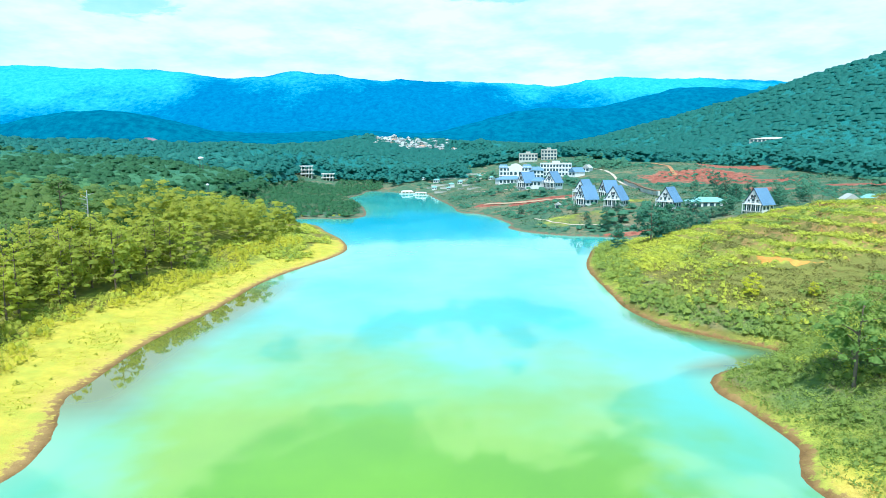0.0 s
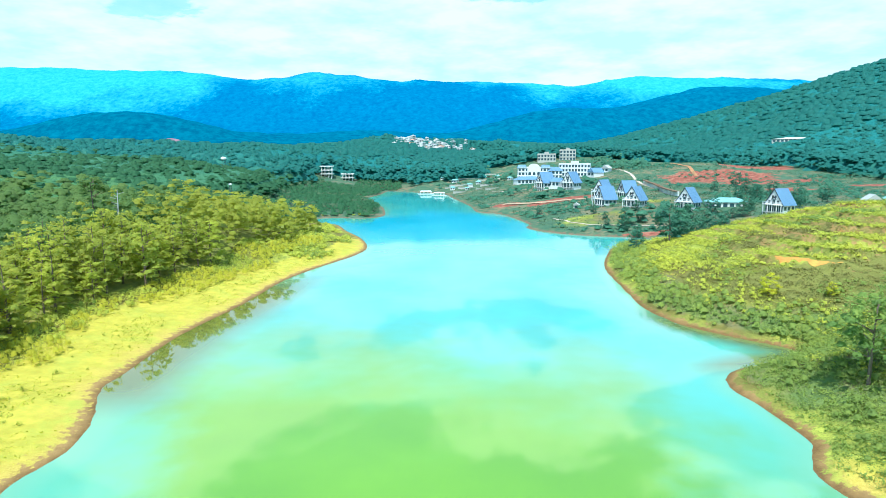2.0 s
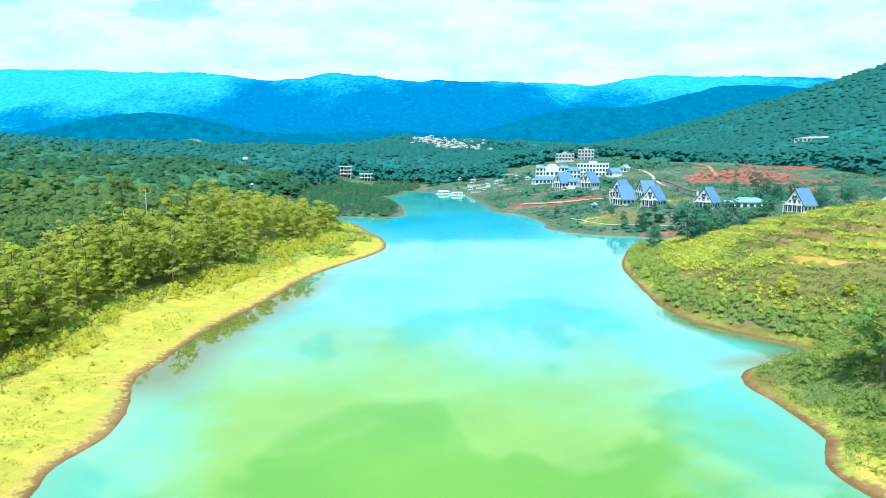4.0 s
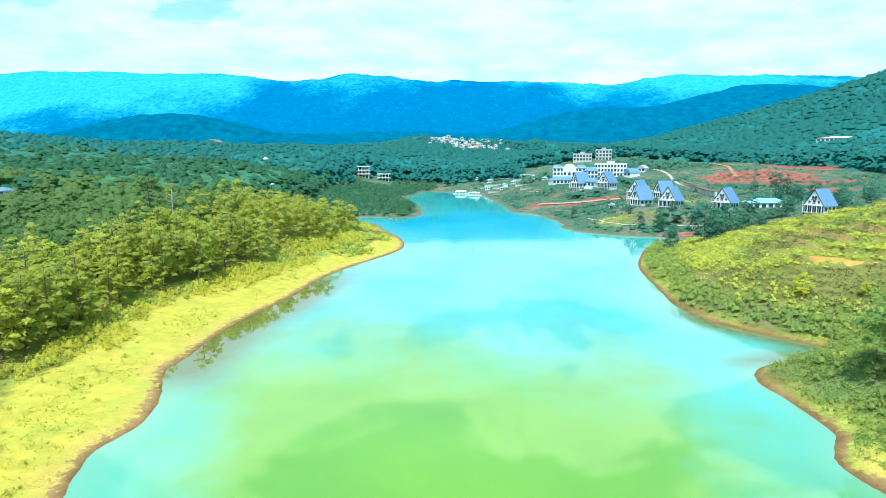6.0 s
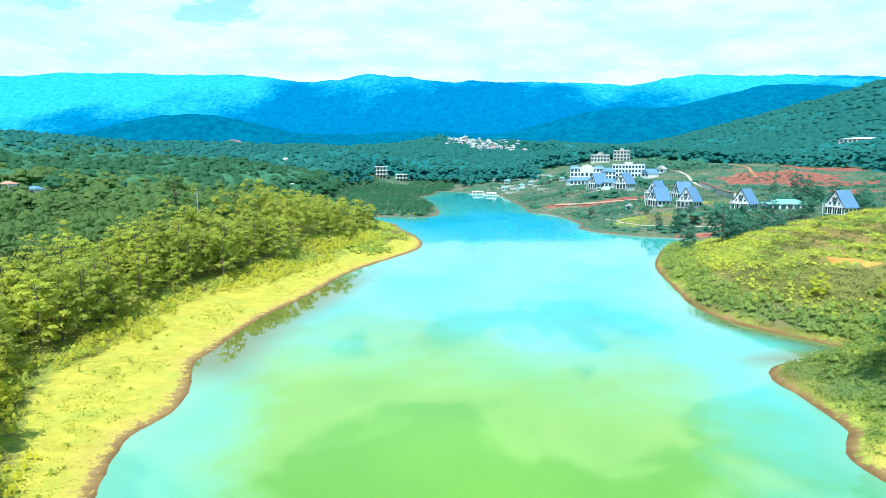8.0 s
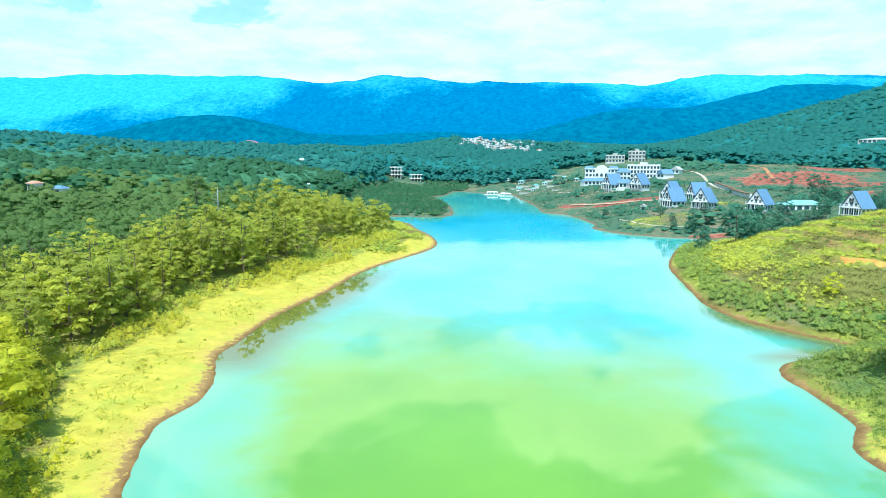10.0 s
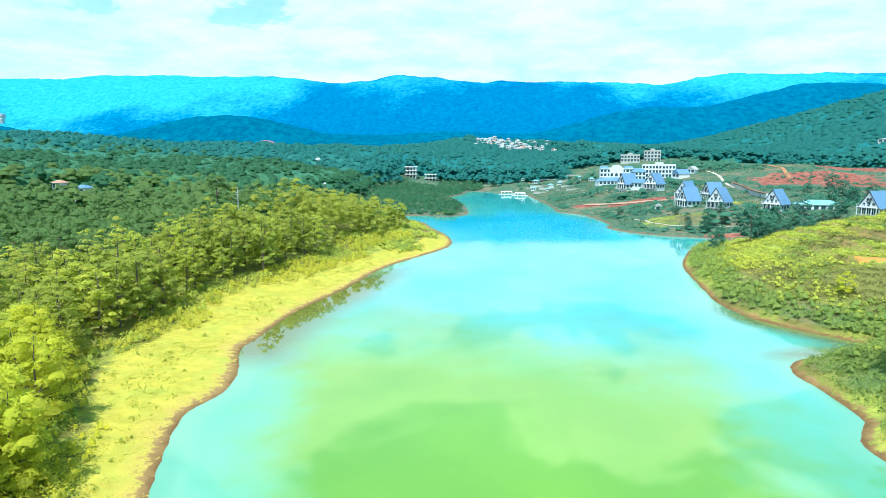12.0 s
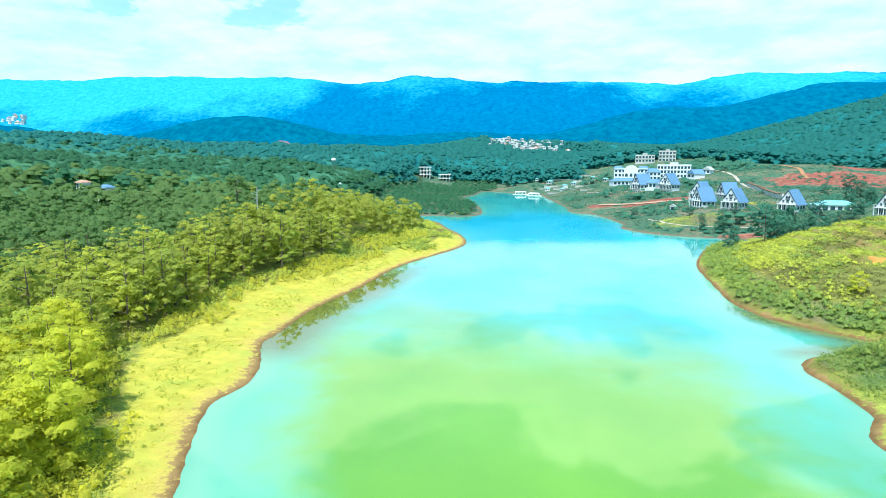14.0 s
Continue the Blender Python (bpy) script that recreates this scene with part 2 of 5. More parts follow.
def water_material():
    """Still green lake water, sky and bank reflections painted into its colour, under a mirror with faint ripples."""
    n = Nodes("lake_water", 0.03, 0.5)
    n.set(n.bsdf, IOR=WATER_IOR)
    big = n.noise(0.03, 4.0)
    green = n.mix(n.ramp(big, 0.35, 0.65), WATER_A, WATER_B)
    place = n.t.nodes.new("ShaderNodeSeparateXYZ")
    n.link(n.where, place.inputs[0])
    # Cyan of the reflected sky painted over the far water.
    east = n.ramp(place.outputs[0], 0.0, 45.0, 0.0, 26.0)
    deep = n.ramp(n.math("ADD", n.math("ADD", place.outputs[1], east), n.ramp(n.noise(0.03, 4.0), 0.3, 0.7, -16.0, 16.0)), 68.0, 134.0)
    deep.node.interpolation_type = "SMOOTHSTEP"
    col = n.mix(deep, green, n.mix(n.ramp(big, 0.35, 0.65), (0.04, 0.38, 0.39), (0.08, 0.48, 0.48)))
    shallow = n.ramp(n.attr("shore"), -3.5, -0.2, 0.0, 0.7)
    # Pale sky reflection painted along the banks.
    margin = n.ramp(n.math("ADD", n.attr("shore"), n.ramp(n.noise(0.06, 4.0), 0.3, 0.7, -5.0, 5.0)), -15.0, -2.0, 0.0, 0.68)
    margin.node.interpolation_type = "SMOOTHSTEP"
    col = n.mix(margin, col, (0.12, 0.46, 0.36))
    col = n.mix(shallow, col, (0.20, 0.43, 0.24))
    # Olive reflection of trees and bank, painted in.
    col = n.mix(n.attr("bank_reflection"), col, (0.13, 0.13, 0.015))
    n.link(n.ramp(n.math("ADD", place.outputs[1], n.ramp(n.noise(0.02, 3.0, 0.5, (0.3, 1.0, 1.0)), 0.3, 0.7, -45.0, 45.0)), 130.0, 260.0, 0.03, 0.075), n.bsdf.inputs["Roughness"])
    ripple = n.math("ADD", n.noise(0.7, 3.0, 0.5, (1.0, 0.45, 1.0)), n.noise(0.09, 2.0))
    n.bump(ripple, 0.014, 0.25)
    return n.done(col)


def hazy_hills_material():
    """Far wooded hills: distance haze as blue colour and glow, sunlit slopes painted paler."""
    n = Nodes("hazy_glowing_woods", 1.0, 0.0)
    canopy, mid, big = n.noise(0.06, 6.0, 0.7), n.noise(0.006, 5.0, 0.6), n.noise(0.0016, 3.0, 0.5)
    place = n.t.nodes.new("ShaderNodeSeparateXYZ")
    n.link(n.where, place.inputs[0])
    # Sun on the crests and cloud shade below, painted by place.
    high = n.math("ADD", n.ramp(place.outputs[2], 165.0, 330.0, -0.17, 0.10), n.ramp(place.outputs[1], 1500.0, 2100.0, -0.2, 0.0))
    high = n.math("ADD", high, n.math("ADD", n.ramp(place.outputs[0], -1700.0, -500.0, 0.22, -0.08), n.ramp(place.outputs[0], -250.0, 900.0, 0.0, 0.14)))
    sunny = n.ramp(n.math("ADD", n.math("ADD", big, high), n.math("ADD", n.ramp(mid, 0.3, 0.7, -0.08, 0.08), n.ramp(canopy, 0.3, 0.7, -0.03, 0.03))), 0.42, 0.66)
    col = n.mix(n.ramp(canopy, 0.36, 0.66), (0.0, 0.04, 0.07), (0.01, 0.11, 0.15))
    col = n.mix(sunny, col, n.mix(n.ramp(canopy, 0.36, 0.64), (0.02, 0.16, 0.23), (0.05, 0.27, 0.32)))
    # Haze given off as a blue glow, stronger on sunlit slopes.
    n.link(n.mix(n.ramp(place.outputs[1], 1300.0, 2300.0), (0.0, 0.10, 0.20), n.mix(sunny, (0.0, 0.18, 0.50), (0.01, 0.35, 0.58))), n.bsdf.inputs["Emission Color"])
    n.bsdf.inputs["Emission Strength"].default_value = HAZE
    n.bump(canopy, 0.25, 9.0)
    return n.done(col)


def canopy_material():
    """Closed forest canopy seen from afar: mottled needles, haze put into the farther slopes' colour as blue."""
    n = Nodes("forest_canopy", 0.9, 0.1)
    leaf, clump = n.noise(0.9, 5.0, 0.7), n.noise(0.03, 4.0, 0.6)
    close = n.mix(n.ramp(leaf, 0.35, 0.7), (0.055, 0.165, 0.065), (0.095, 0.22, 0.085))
    # Blue of the distance haze, blended in with range.
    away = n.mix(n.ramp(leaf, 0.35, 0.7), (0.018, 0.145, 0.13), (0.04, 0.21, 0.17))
    col = n.mix(n.attr("haze_tint"), close, away)
    col = n.mix(n.ramp(n.attr("crown"), 0.0, 1.0, 0.0, 0.5), col, n.mix(n.attr("haze_tint"), (0.12, 0.24, 0.07), (0.02, 0.19, 0.20)))
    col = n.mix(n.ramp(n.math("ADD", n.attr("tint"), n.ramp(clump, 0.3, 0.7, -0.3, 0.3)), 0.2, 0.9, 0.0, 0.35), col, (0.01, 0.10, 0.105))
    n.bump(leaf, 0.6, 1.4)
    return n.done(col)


M_CANOPY = canopy_material()
M_GROUND, M_WATER, M_FAR = ground_material(), water_material(), hazy_hills_material()
M_PINE = foliage("pine_needles", (0.34, 0.43, 0.07), (0.70, 0.73, 0.10), (0.78, 0.68, 0.07), 0.6, 0.62, 0.1)
# Cloud shade over the middle forest put into a darker green.
M_WOODS = foliage("cloud_dimmed_needles", (0.042, 0.175, 0.085), (0.08, 0.23, 0.105), (0.085, 0.225, 0.095), 0.7, 0.55, 0.06)
M_BANK = foliage("bank_shrub_leaves", (0.12, 0.22, 0.06), (0.39, 0.49, 0.08), (0.46, 0.48, 0.07), vary=0.12)
# Distance haze put into the needle colour as blue.
M_BLUE = foliage("haze_blue_needles", (0.025, 0.185, 0.165), (0.055, 0.27, 0.22), (0.05, 0.25, 0.205), 0.7, 0.5, 0.06)
M_LIME = foliage("lime_leaves", (0.44, 0.48, 0.045), (0.84, 0.84, 0.07), (0.88, 0.76, 0.06), 0.6, 0.62, 0.08)
M_DEEP = foliage("deep_pine_needles", (0.26, 0.345, 0.065), (0.54, 0.585, 0.09), (0.62, 0.56, 0.075), 0.6, 0.62, 0.1)
# Pine green darkened for the cloud shade over the wood.
M_SHADY = foliage("cloud_shaded_needles", (0.13, 0.245, 0.08), (0.22, 0.35, 0.10), (0.25, 0.33, 0.09), 0.7, 0.6, 0.06)
M_SHRUB = foliage("shrub_leaves", (0.16, 0.26, 0.04), (0.76, 0.77, 0.10), (0.78, 0.70, 0.07), vary=0.18)
M_GOLD = foliage("golden_shrub_leaves", (0.30, 0.34, 0.04), (0.74, 0.72, 0.07), (0.72, 0.62, 0.05), through_light=0.5, vary=0.12)
# Village greens, with some blue of the distance haze mixed in.
M_MEADOW = foliage("meadow_grass", (0.045, 0.14, 0.085), (0.165, 0.27, 0.125), (0.20, 0.25, 0.115), vary=0.15)
M_HEDGE = foliage("hedge_leaves", (0.03, 0.15, 0.105), (0.10, 0.28, 0.155), (0.12, 0.27, 0.14), vary=0.12)
M_HEATH = foliage("heath_leaves", (0.16, 0.165, 0.05), (0.33, 0.32, 0.085), (0.36, 0.30, 0.085), vary=0.15)
M_DARK = foliage("dark_broad_needles", (0.10, 0.22, 0.06), (0.38, 0.49, 0.10), (0.40, 0.46, 0.08), 0.6, 0.4, 0.15)
M_RUST = foliage("rusty_leaves", (0.40, 0.22, 0.05), (0.72, 0.40, 0.10), (0.66, 0.46, 0.08), vary=0.12)
M_BARK = plain("pine_bark", (0.13, 0.10, 0.08), (0.24, 0.19, 0.15), 1.2, 0.95, 0.1, 0.6)
M_WHITE = plain("white_render", (0.80, 0.82, 0.82), (0.70, 0.74, 0.75), 0.5, 0.7, 0.3, 0.05)
M_ROOF = plain("blue_metal_roof", (0.12, 0.24, 0.38), (0.16, 0.30, 0.46), 0.35, 0.6, 0.3, 0.1, stretch=(1, 8, 1))
M_TRIM = plain("dark_timber", (0.05, 0.05, 0.06), (0.09, 0.09, 0.10), 1.0)
M_CONCRETE = plain("grey_concrete", (0.50, 0.52, 0.50), (0.38, 0.40, 0.40), 0.4, 0.9, 0.2, 0.2)
M_GLASS = plain("window_glass", (0.03, 0.07, 0.09), (0.05, 0.11, 0.13), 0.3, 0.06, 0.6, 0.0)


# ---- meshes ----
def part(name, bm, material, parent=None, label=""):
    """Links a bmesh as one mesh object, under a thing or a part."""
    me = bpy.data.meshes.new(name)
    bm.to_mesh(me)
    bm.free()
    me.materials.append(material)
    ob = new(name, me)
    ob.parent = parent
    if label:
        tagged(ob, label)
    return ob


def mesh_of(name, verts, quads, material, tint=None, layers=None, smooth=False):
    """A mesh from arrays of corners and of four-sided faces."""
    me = bpy.data.meshes.new(name)
    verts, quads = np.asarray(verts, np.float32), np.asarray(quads, np.int32)
    me.vertices.add(len(verts))
    me.vertices.foreach_set("co", verts.ravel())
    me.loops.add(quads.size)
    me.loops.foreach_set("vertex_index", quads.ravel())
    me.polygons.add(len(quads))
    me.polygons.foreach_set("loop_start", np.arange(0, quads.size, 4, dtype=np.int32))
    me.polygons.foreach_set("use_smooth", np.full(len(quads), smooth))
    for key, values in {**({"tint": tint} if tint is not None else {}), **(layers or {})}.items():
        me.attributes.new(key, "FLOAT", "POINT").data.foreach_set("value", np.asarray(values, np.float32).ravel())
    me.update(calc_edges=True)
    me.materials.append(material)
    return me


def box(bm, lo, hi, m=None):
    """Adds a box between two corners."""
    (x0, y0, z0), (x1, y1, z1) = lo, hi
    vs = [bm.verts.new(p) for p in ((x0, y0, z0), (x1, y0, z0), (x1, y1, z0), (x0, y1, z0), (x0, y0, z1), (x1, y0, z1), (x1, y1, z1), (x0, y1, z1))]
    for f in ((0, 3, 2, 1), (4, 5, 6, 7), (0, 1, 5, 4), (1, 2, 6, 5), (2, 3, 7, 6), (3, 0, 4, 7)):
        bm.faces.new([vs[k] for k in f])
    if m:
        bmesh.ops.transform(bm, matrix=m, verts=vs)
    return vs


def prism(bm, outline, y0, y1):
    """Adds a solid from an outline in x and z, between two values of y."""
    a = [bm.verts.new((x, y0, z)) for x, z in outline]
    b = [bm.verts.new((x, y1, z)) for x, z in outline]
    bm.faces.new(a)
    bm.faces.new(b[::-1])
    for k in range(len(a)):
        j = (k + 1) % len(a)
        bm.faces.new((a[j], a[k], b[k], b[j]))


def rod(bm, p, q, r0, r1, sides=7):
    """Adds a tapered round bar from p to q."""
    p, q = Vector(p), Vector(q)
    turn = (q - p).to_track_quat("Z", "Y").to_matrix()
    rings = [[bm.verts.new(c + turn @ Vector((r * math.cos(6.2832 * k / sides), r * math.sin(6.2832 * k / sides), 0))) for k in range(sides)] for c, r in ((p, r0), (q, r1))]
    for k in range(sides):
        j = (k + 1) % sides
        bm.faces.new((rings[0][k], rings[0][j], rings[1][j], rings[1][k]))
    bm.faces.new(rings[0][::-1])
    bm.faces.new(rings[1])


# ---- the lie of the land ----
SHORE_WEST = [(-60, -160), (-38, -60), (-27, 5), (-26, 30), (-29.3, 42), (-32.4, 50), (-35.8, 61), (-34.3, 68), (-35.7, 75.3), (-39.3, 84), (-39.2, 89.6),
              (-38.3, 107.6), (-34.1, 127.3), (-30.7, 151), (-24.1, 170), (-17.9, 185), (-15.2, 200.7), (-19.2, 223), (-27, 245), (-34.9, 269), (-52, 286),
              (-38.1, 296), (-26.7, 292), (-16.6, 300), (-15.4, 320), (-20.5, 366), (-30, 403), (-34, 430), (-26.8, 472), (-22.3, 515), (-1, 497)]
SHORE_EAST = [(21, 480), (27, 423), (32.5, 357), (32.8, 322), (42.7, 311), (46.8, 291), (49.4, 263), (46, 251), (52, 236), (62.6, 226.5), (77.6, 220.4), (88, 214),
              (84, 206), (66, 198.4), (56.5, 180), (50, 161), (47.2, 142), (45.5, 128.6), (44.7, 120.5), (46.6, 110), (50, 104.6), (54, 99.7), (57.5, 96), (57.5, 92.7),
              (52.6, 90), (46.2, 87.7), (42.5, 85.3), (40.6, 81), (41.1, 75), (41.4, 69.5), (41, 65.8), (38.5, 62), (37.5, 59), (38.5, 54), (43, 30), (55, -40), (70, -160)]


def rounded(points, steps=5):
    """A closed smooth line through points."""
    p = np.array(points, float)
    a, b, c, d = np.roll(p, 1, 0), p, np.roll(p, -1, 0), np.roll(p, -2, 0)
    t = np.linspace(0, 1, steps, endpoint=False)[None, :, None]
    a, b, c, d = (v[:, None, :] for v in (a, b, c, d))
    return (0.5 * (2 * b + (c - a) * t + (2 * a - 5 * b + 4 * c - d) * t ** 2 + (3 * b - a - 3 * c + d) * t ** 3)).reshape(-1, 2)


SHORE = rounded(SHORE_WEST + SHORE_EAST)
LATTICE = np.random.RandomState(5).rand(256, 256)


def shore_distance(x, y):
    """Metres from the water's edge, positive on land."""
    x, y = np.asarray(x, float), np.asarray(y, float)
    best, inside = np.full(x.shape, 1e9), np.zeros(x.shape, bool)
    for (ax, ay), (bx, by) in zip(SHORE, np.roll(SHORE, -1, 0)):
        ux, uy = bx - ax, by - ay
        k = np.clip(((x - ax) * ux + (y - ay) * uy) / (ux * ux + uy * uy + 1e-9), 0, 1)
        best = np.minimum(best, (x - ax - k * ux) ** 2 + (y - ay - k * uy) ** 2)
        if uy != 0:
            inside ^= ((ay > y) != (by > y)) & (x < ax + (y - ay) * ux / uy)
    return np.where(inside, -1, 1) * np.sqrt(best)


def rough_noise(x, y, size, octaves=4):
    """Smooth noise from -1 to 1, its largest features about size metres."""
    total, amp, norm = 0.0, 1.0, 0.0
    for k in range(octaves):
        u, v = np.asarray(x, float) / size * 2 ** k + 37.3 * k, np.asarray(y, float) / size * 2 ** k + 11.9 * k
        i, j = np.floor(u).astype(int), np.floor(v).astype(int)
        f, g = u - i, v - j
        f, g = f * f * (3 - 2 * f), g * g * (3 - 2 * g)
        q = lambda a, b: LATTICE[(i + a) % 256, (j + b) % 256]
        total = total + amp * ((q(0, 0) * (1 - f) + q(1, 0) * f) * (1 - g) + (q(0, 1) * (1 - f) + q(1, 1) * f) * g)
        norm, amp = norm + amp, amp * 0.5
    return 2 * total / norm - 1


def ease(lo, hi, v):
    k = np.clip((v - lo) / (hi - lo), 0, 1)
    return k * k * (3 - 2 * k)


# hills: middle, height, half width across and along
HILLS = [(-330, 470, 17, 170, 150), (-150, 640, 13, 130, 110), (-420, 260, 12, 140, 160), (-60, 800, 8, 200, 120), (800, 700, 174, 285, 300), (510, 730, 26, 135, 190), (470, 960, 36, 200, 170),
         (45, 1010, 31, 170, 110), (150, 620, 16, 90, 110), (208, 455, 9, 52, 45), (-85, 490, 15, 60, 80), (420, 560, 20, 120, 130)]


def hills_at(x, y):
    z = 0.0
    for cx, cy, h, rx, ry in HILLS:
        z = z + h * np.exp(-((x - cx) / rx) ** 2 - ((y - cy) / ry) ** 2)
    return z


def terrace_step(x, y, high):
    """Place between two terrace edges that follow the contours, 0 to 1."""
    band = high / 1.55 + 0.3 * rough_noise(x, y, 26, 3)
    return band - np.floor(band)


def heath_at(x, y):
    """Brown heath on the open slope, above zero where it grows."""
    return rough_noise(x + 500, y * 1.8 + 20, 26, 2) - 0.04 + 0.9 * np.exp(-((x - 64) / 15) ** 2 - ((y - 108) / 7) ** 2)


def lie_of_land(x, y):
    """Height of the ground, and the layers that its look follows."""
    x, y = np.asarray(x, float), np.asarray(y, float)
    d = shore_distance(x, y)
    land = np.maximum(d, 0)
    west = ease(6, -6, x + 0.0 * y)
    beach = 0.13 * np.minimum(land, 14) + 0.045 * np.maximum(land - 14, 0) * ease(900, 200, land) + 4 * ease(60, 200, land)
    slope = ease(205, 140, y) * ease(10, 60, x)
    bank = 0.5 * ease(0, 1.3, land)
    east_near = bank + 24 * (1 - np.exp(-np.maximum(land - 1.0, 0) / 45.0))
    terrace = ease(98, 116, y) * ease(7, 11, east_near)
    frac = terrace_step(x, y, east_near)
    east_near = east_near + terrace * 1.5 * (ease(0.0, 0.16, frac) - frac)
    east_far = bank + 0.165 * np.minimum(land, 50) + 0.022 * np.minimum(np.maximum(land - 50, 0), 300)
    z = west * beach + (1 - west) * (slope * east_near + (1 - slope) * east_far)
    z = z + hills_at(x, y) * ease(15, 140, land) + 0.006 * np.maximum(y - 500, 0)
    z = z + rough_noise(x, y, 55) * np.minimum(1.4, land * 0.03) + rough_noise(x, y, 9, 3) * np.minimum(0.25, land * 0.02)
    z = z + west * (rough_noise(x, y, 120, 3) + 0.05) * 7 * ease(35, 110, land)
    z = z + west * 7.5 * np.exp(-((x + 64) / 24) ** 2 - ((y - 172) / 36) ** 2) * ease(8, 40, land)
    z = z + rough_noise(x, y, 300) * 9 * ease(500, 900, np.hypot(x, y))
    z = np.where(d < 0, np.maximum(d * 0.22, -5.0), z)
    edge = forest_edge(y)
    far = ease(430, 520, np.hypot(x, y) - 150 * ease(-140, -105, x))
    dry = west * ease(edge - 1, edge - 6, land) * ease(9, 4, np.maximum(land - 4, 0) * ease(140, 165, y)) * ease(235, 205, y)
    dry = dry + np.exp(-((x - 40.4) / 2.2) ** 2 - ((y - 57.5) / 4.0) ** 2)
    woods = np.maximum(west * ease(edge + 2, edge + 6, land) * ease(235, 210, y), far * 0.9)
    woods = np.maximum(woods, west * ease(50, 65, land) * np.maximum(ease(-95, -115, x), ease(560, 600, y)))
    soil = red_cuts(x, y)
    mud = ease(1.35 + 1.1 * west, 0.3, land + rough_noise(x, y, 9, 2) * 0.5)
    mud = np.maximum(mud, (1 - west) * terrace * slope * ease(0.34, 0.20, frac) * (0.72 + 0.6 * rough_noise(x, y, 16, 2)))
    scrub = (1 - west) * ease(185, 215, y - 0.25 * (x - 60)) * (1 - 0.66 * np.exp(-((x - 76) / 17) ** 4 - ((y - 247) / 13) ** 4)) * (1 - 0.8 * np.exp(-((x - 108) / 9) ** 4 - ((y - 268) / 7) ** 4)) + west * ease(250, 285, y)
    scrub = scrub + (1 - west) * ease(100, 86, y) * ease(1.5, 4, land) * (0.70 + 0.35 * rough_noise(x, y, 9, 2)) * (1 - np.minimum(dry, 1))
    scrub = np.maximum(scrub, (1 - west) * slope * 0.62 * ease(1.4, 2.5, land) * ease(11, 6, land + 3 * rough_noise(x, y, 14, 2)))
    return z, dict(scrub=scrub, haze_tint=ease(380, 470, np.hypot(x, y) - 120 * ease(-140, -105, x)), dry=dry, woods=woods, soil=soil, mud=mud, land=d, heath=(1 - west) * slope * ease(6, 10, land) * ease(-0.05, 0.2, heath_at(x, y)), shelf=terrace * (1 - west) * slope * frac)


def forest_edge(y):
    """Width of the open strip between the west shore and the pines."""
    y = np.asarray(y, float)
    return np.interp(y, (40, 50, 59, 68, 75, 82, 97, 117, 127, 135, 148, 160, 175, 190, 205, 232, 245), (8.5, 10, 14, 19.5, 19.5, 17, 19.5, 21.5, 20.5, 18.5, 16.5, 18, 21, 22, 22, 13, 10)) + 0.8 * np.sin(y * 0.19)


def red_cuts(x, y):
    """Bare red earth on the building land: middle, half width across and along."""
    v = 0.0
    for cx, cy, rx, ry in ((205, 402, 46, 26), (255, 450, 30, 20), (222, 372, 36, 14), (88, 221, 15, 3), (77, 322, 20, 8), (51, 329, 9, 6), (200, 318, 14, 10), (190, 640, 40, 10), (20, 890, 26, 9), (30, 960, 30, 8), (262, 330, 22, 6)):
        v = np.maximum(v, 1.15 * np.exp(-((x - cx) / rx) ** 4 - ((y - cy) / ry) ** 4))
    v = v * (1 + 0.55 * np.minimum(rough_noise(x, y * 1.5, 30, 3), 0.1) * ease(290, 330, y))
    u, w = 0.667 * (x - 72.6) - 0.745 * (y - 114.2), 0.745 * (x - 72.6) + 0.667 * (y - 114.2)
    return np.maximum(v, 1.15 * np.exp(-(u / 6.2) ** 4 - ((w + 0.4 * np.sin(u)) / 1.1) ** 4))


def ground_z(x, y):
    return float(lie_of_land(np.array([x]), np.array([y]))[0][0])


def spread(stops):
    """Grid lines from stops of (place, spacing)."""
    out = [stops[0][0]]
    while out[-1] < stops[-1][0]:
        out.append(out[-1] + float(np.interp(out[-1], [s[0] for s in stops], [s[1] for s in stops])))
    return np.array(out)


def sheet_mesh(name, xs, ys, height, material):
    gx, gy = np.meshgrid(xs, ys)
    z, layers = height(gx, gy)
    n, k = len(xs), np.arange((len(ys) - 1) * (len(xs) - 1))
    q = (k // (n - 1)) * n + k % (n - 1)
    if "kept" in layers:
        hit = layers.pop("kept").ravel()
        q = q[hit[q] | hit[q + 1] | hit[q + n] | hit[q + n + 1]]
    return mesh_of(name, np.stack([gx, gy, z], -1).reshape(-1, 3), np.stack([q, q + 1, q + n + 1, q + n], -1), material, layers=layers, smooth=True)


xs = spread([(-1500, 25), (-500, 10), (-130, 3.5), (-60, 1.3), (70, 1.2), (130, 2.0), (300, 5), (600, 10), (1500, 25)])
ys = spread([(-260, 12), (-20, 6), (30, 1.6), (45, 1.1), (170, 1.5), (300, 2.2), (500, 5), (900, 12), (1250, 18)])
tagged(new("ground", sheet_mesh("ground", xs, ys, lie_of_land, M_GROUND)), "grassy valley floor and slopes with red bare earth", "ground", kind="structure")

# hills: middle, height, half width across and along; first the long far crest, then the nearer spurs
CREST = (238, 238, 238, 236, 227, 225, 225, 224, 224, 227, 227, 222, 216, 217, 221, 223, 208, 195, 212, 228, 218, 196, 197, 200,
         193, 202, 196, 191, 183, 178, 197, 224, 228, 219, 218, 221, 219, 215, 218, 219, 219, 219, 219, 219, 219, 219, 219, 219)
RIDGES = [(-2600 + 115 * k, 2650, h, 105, 430) for k, h in enumerate(CREST)]
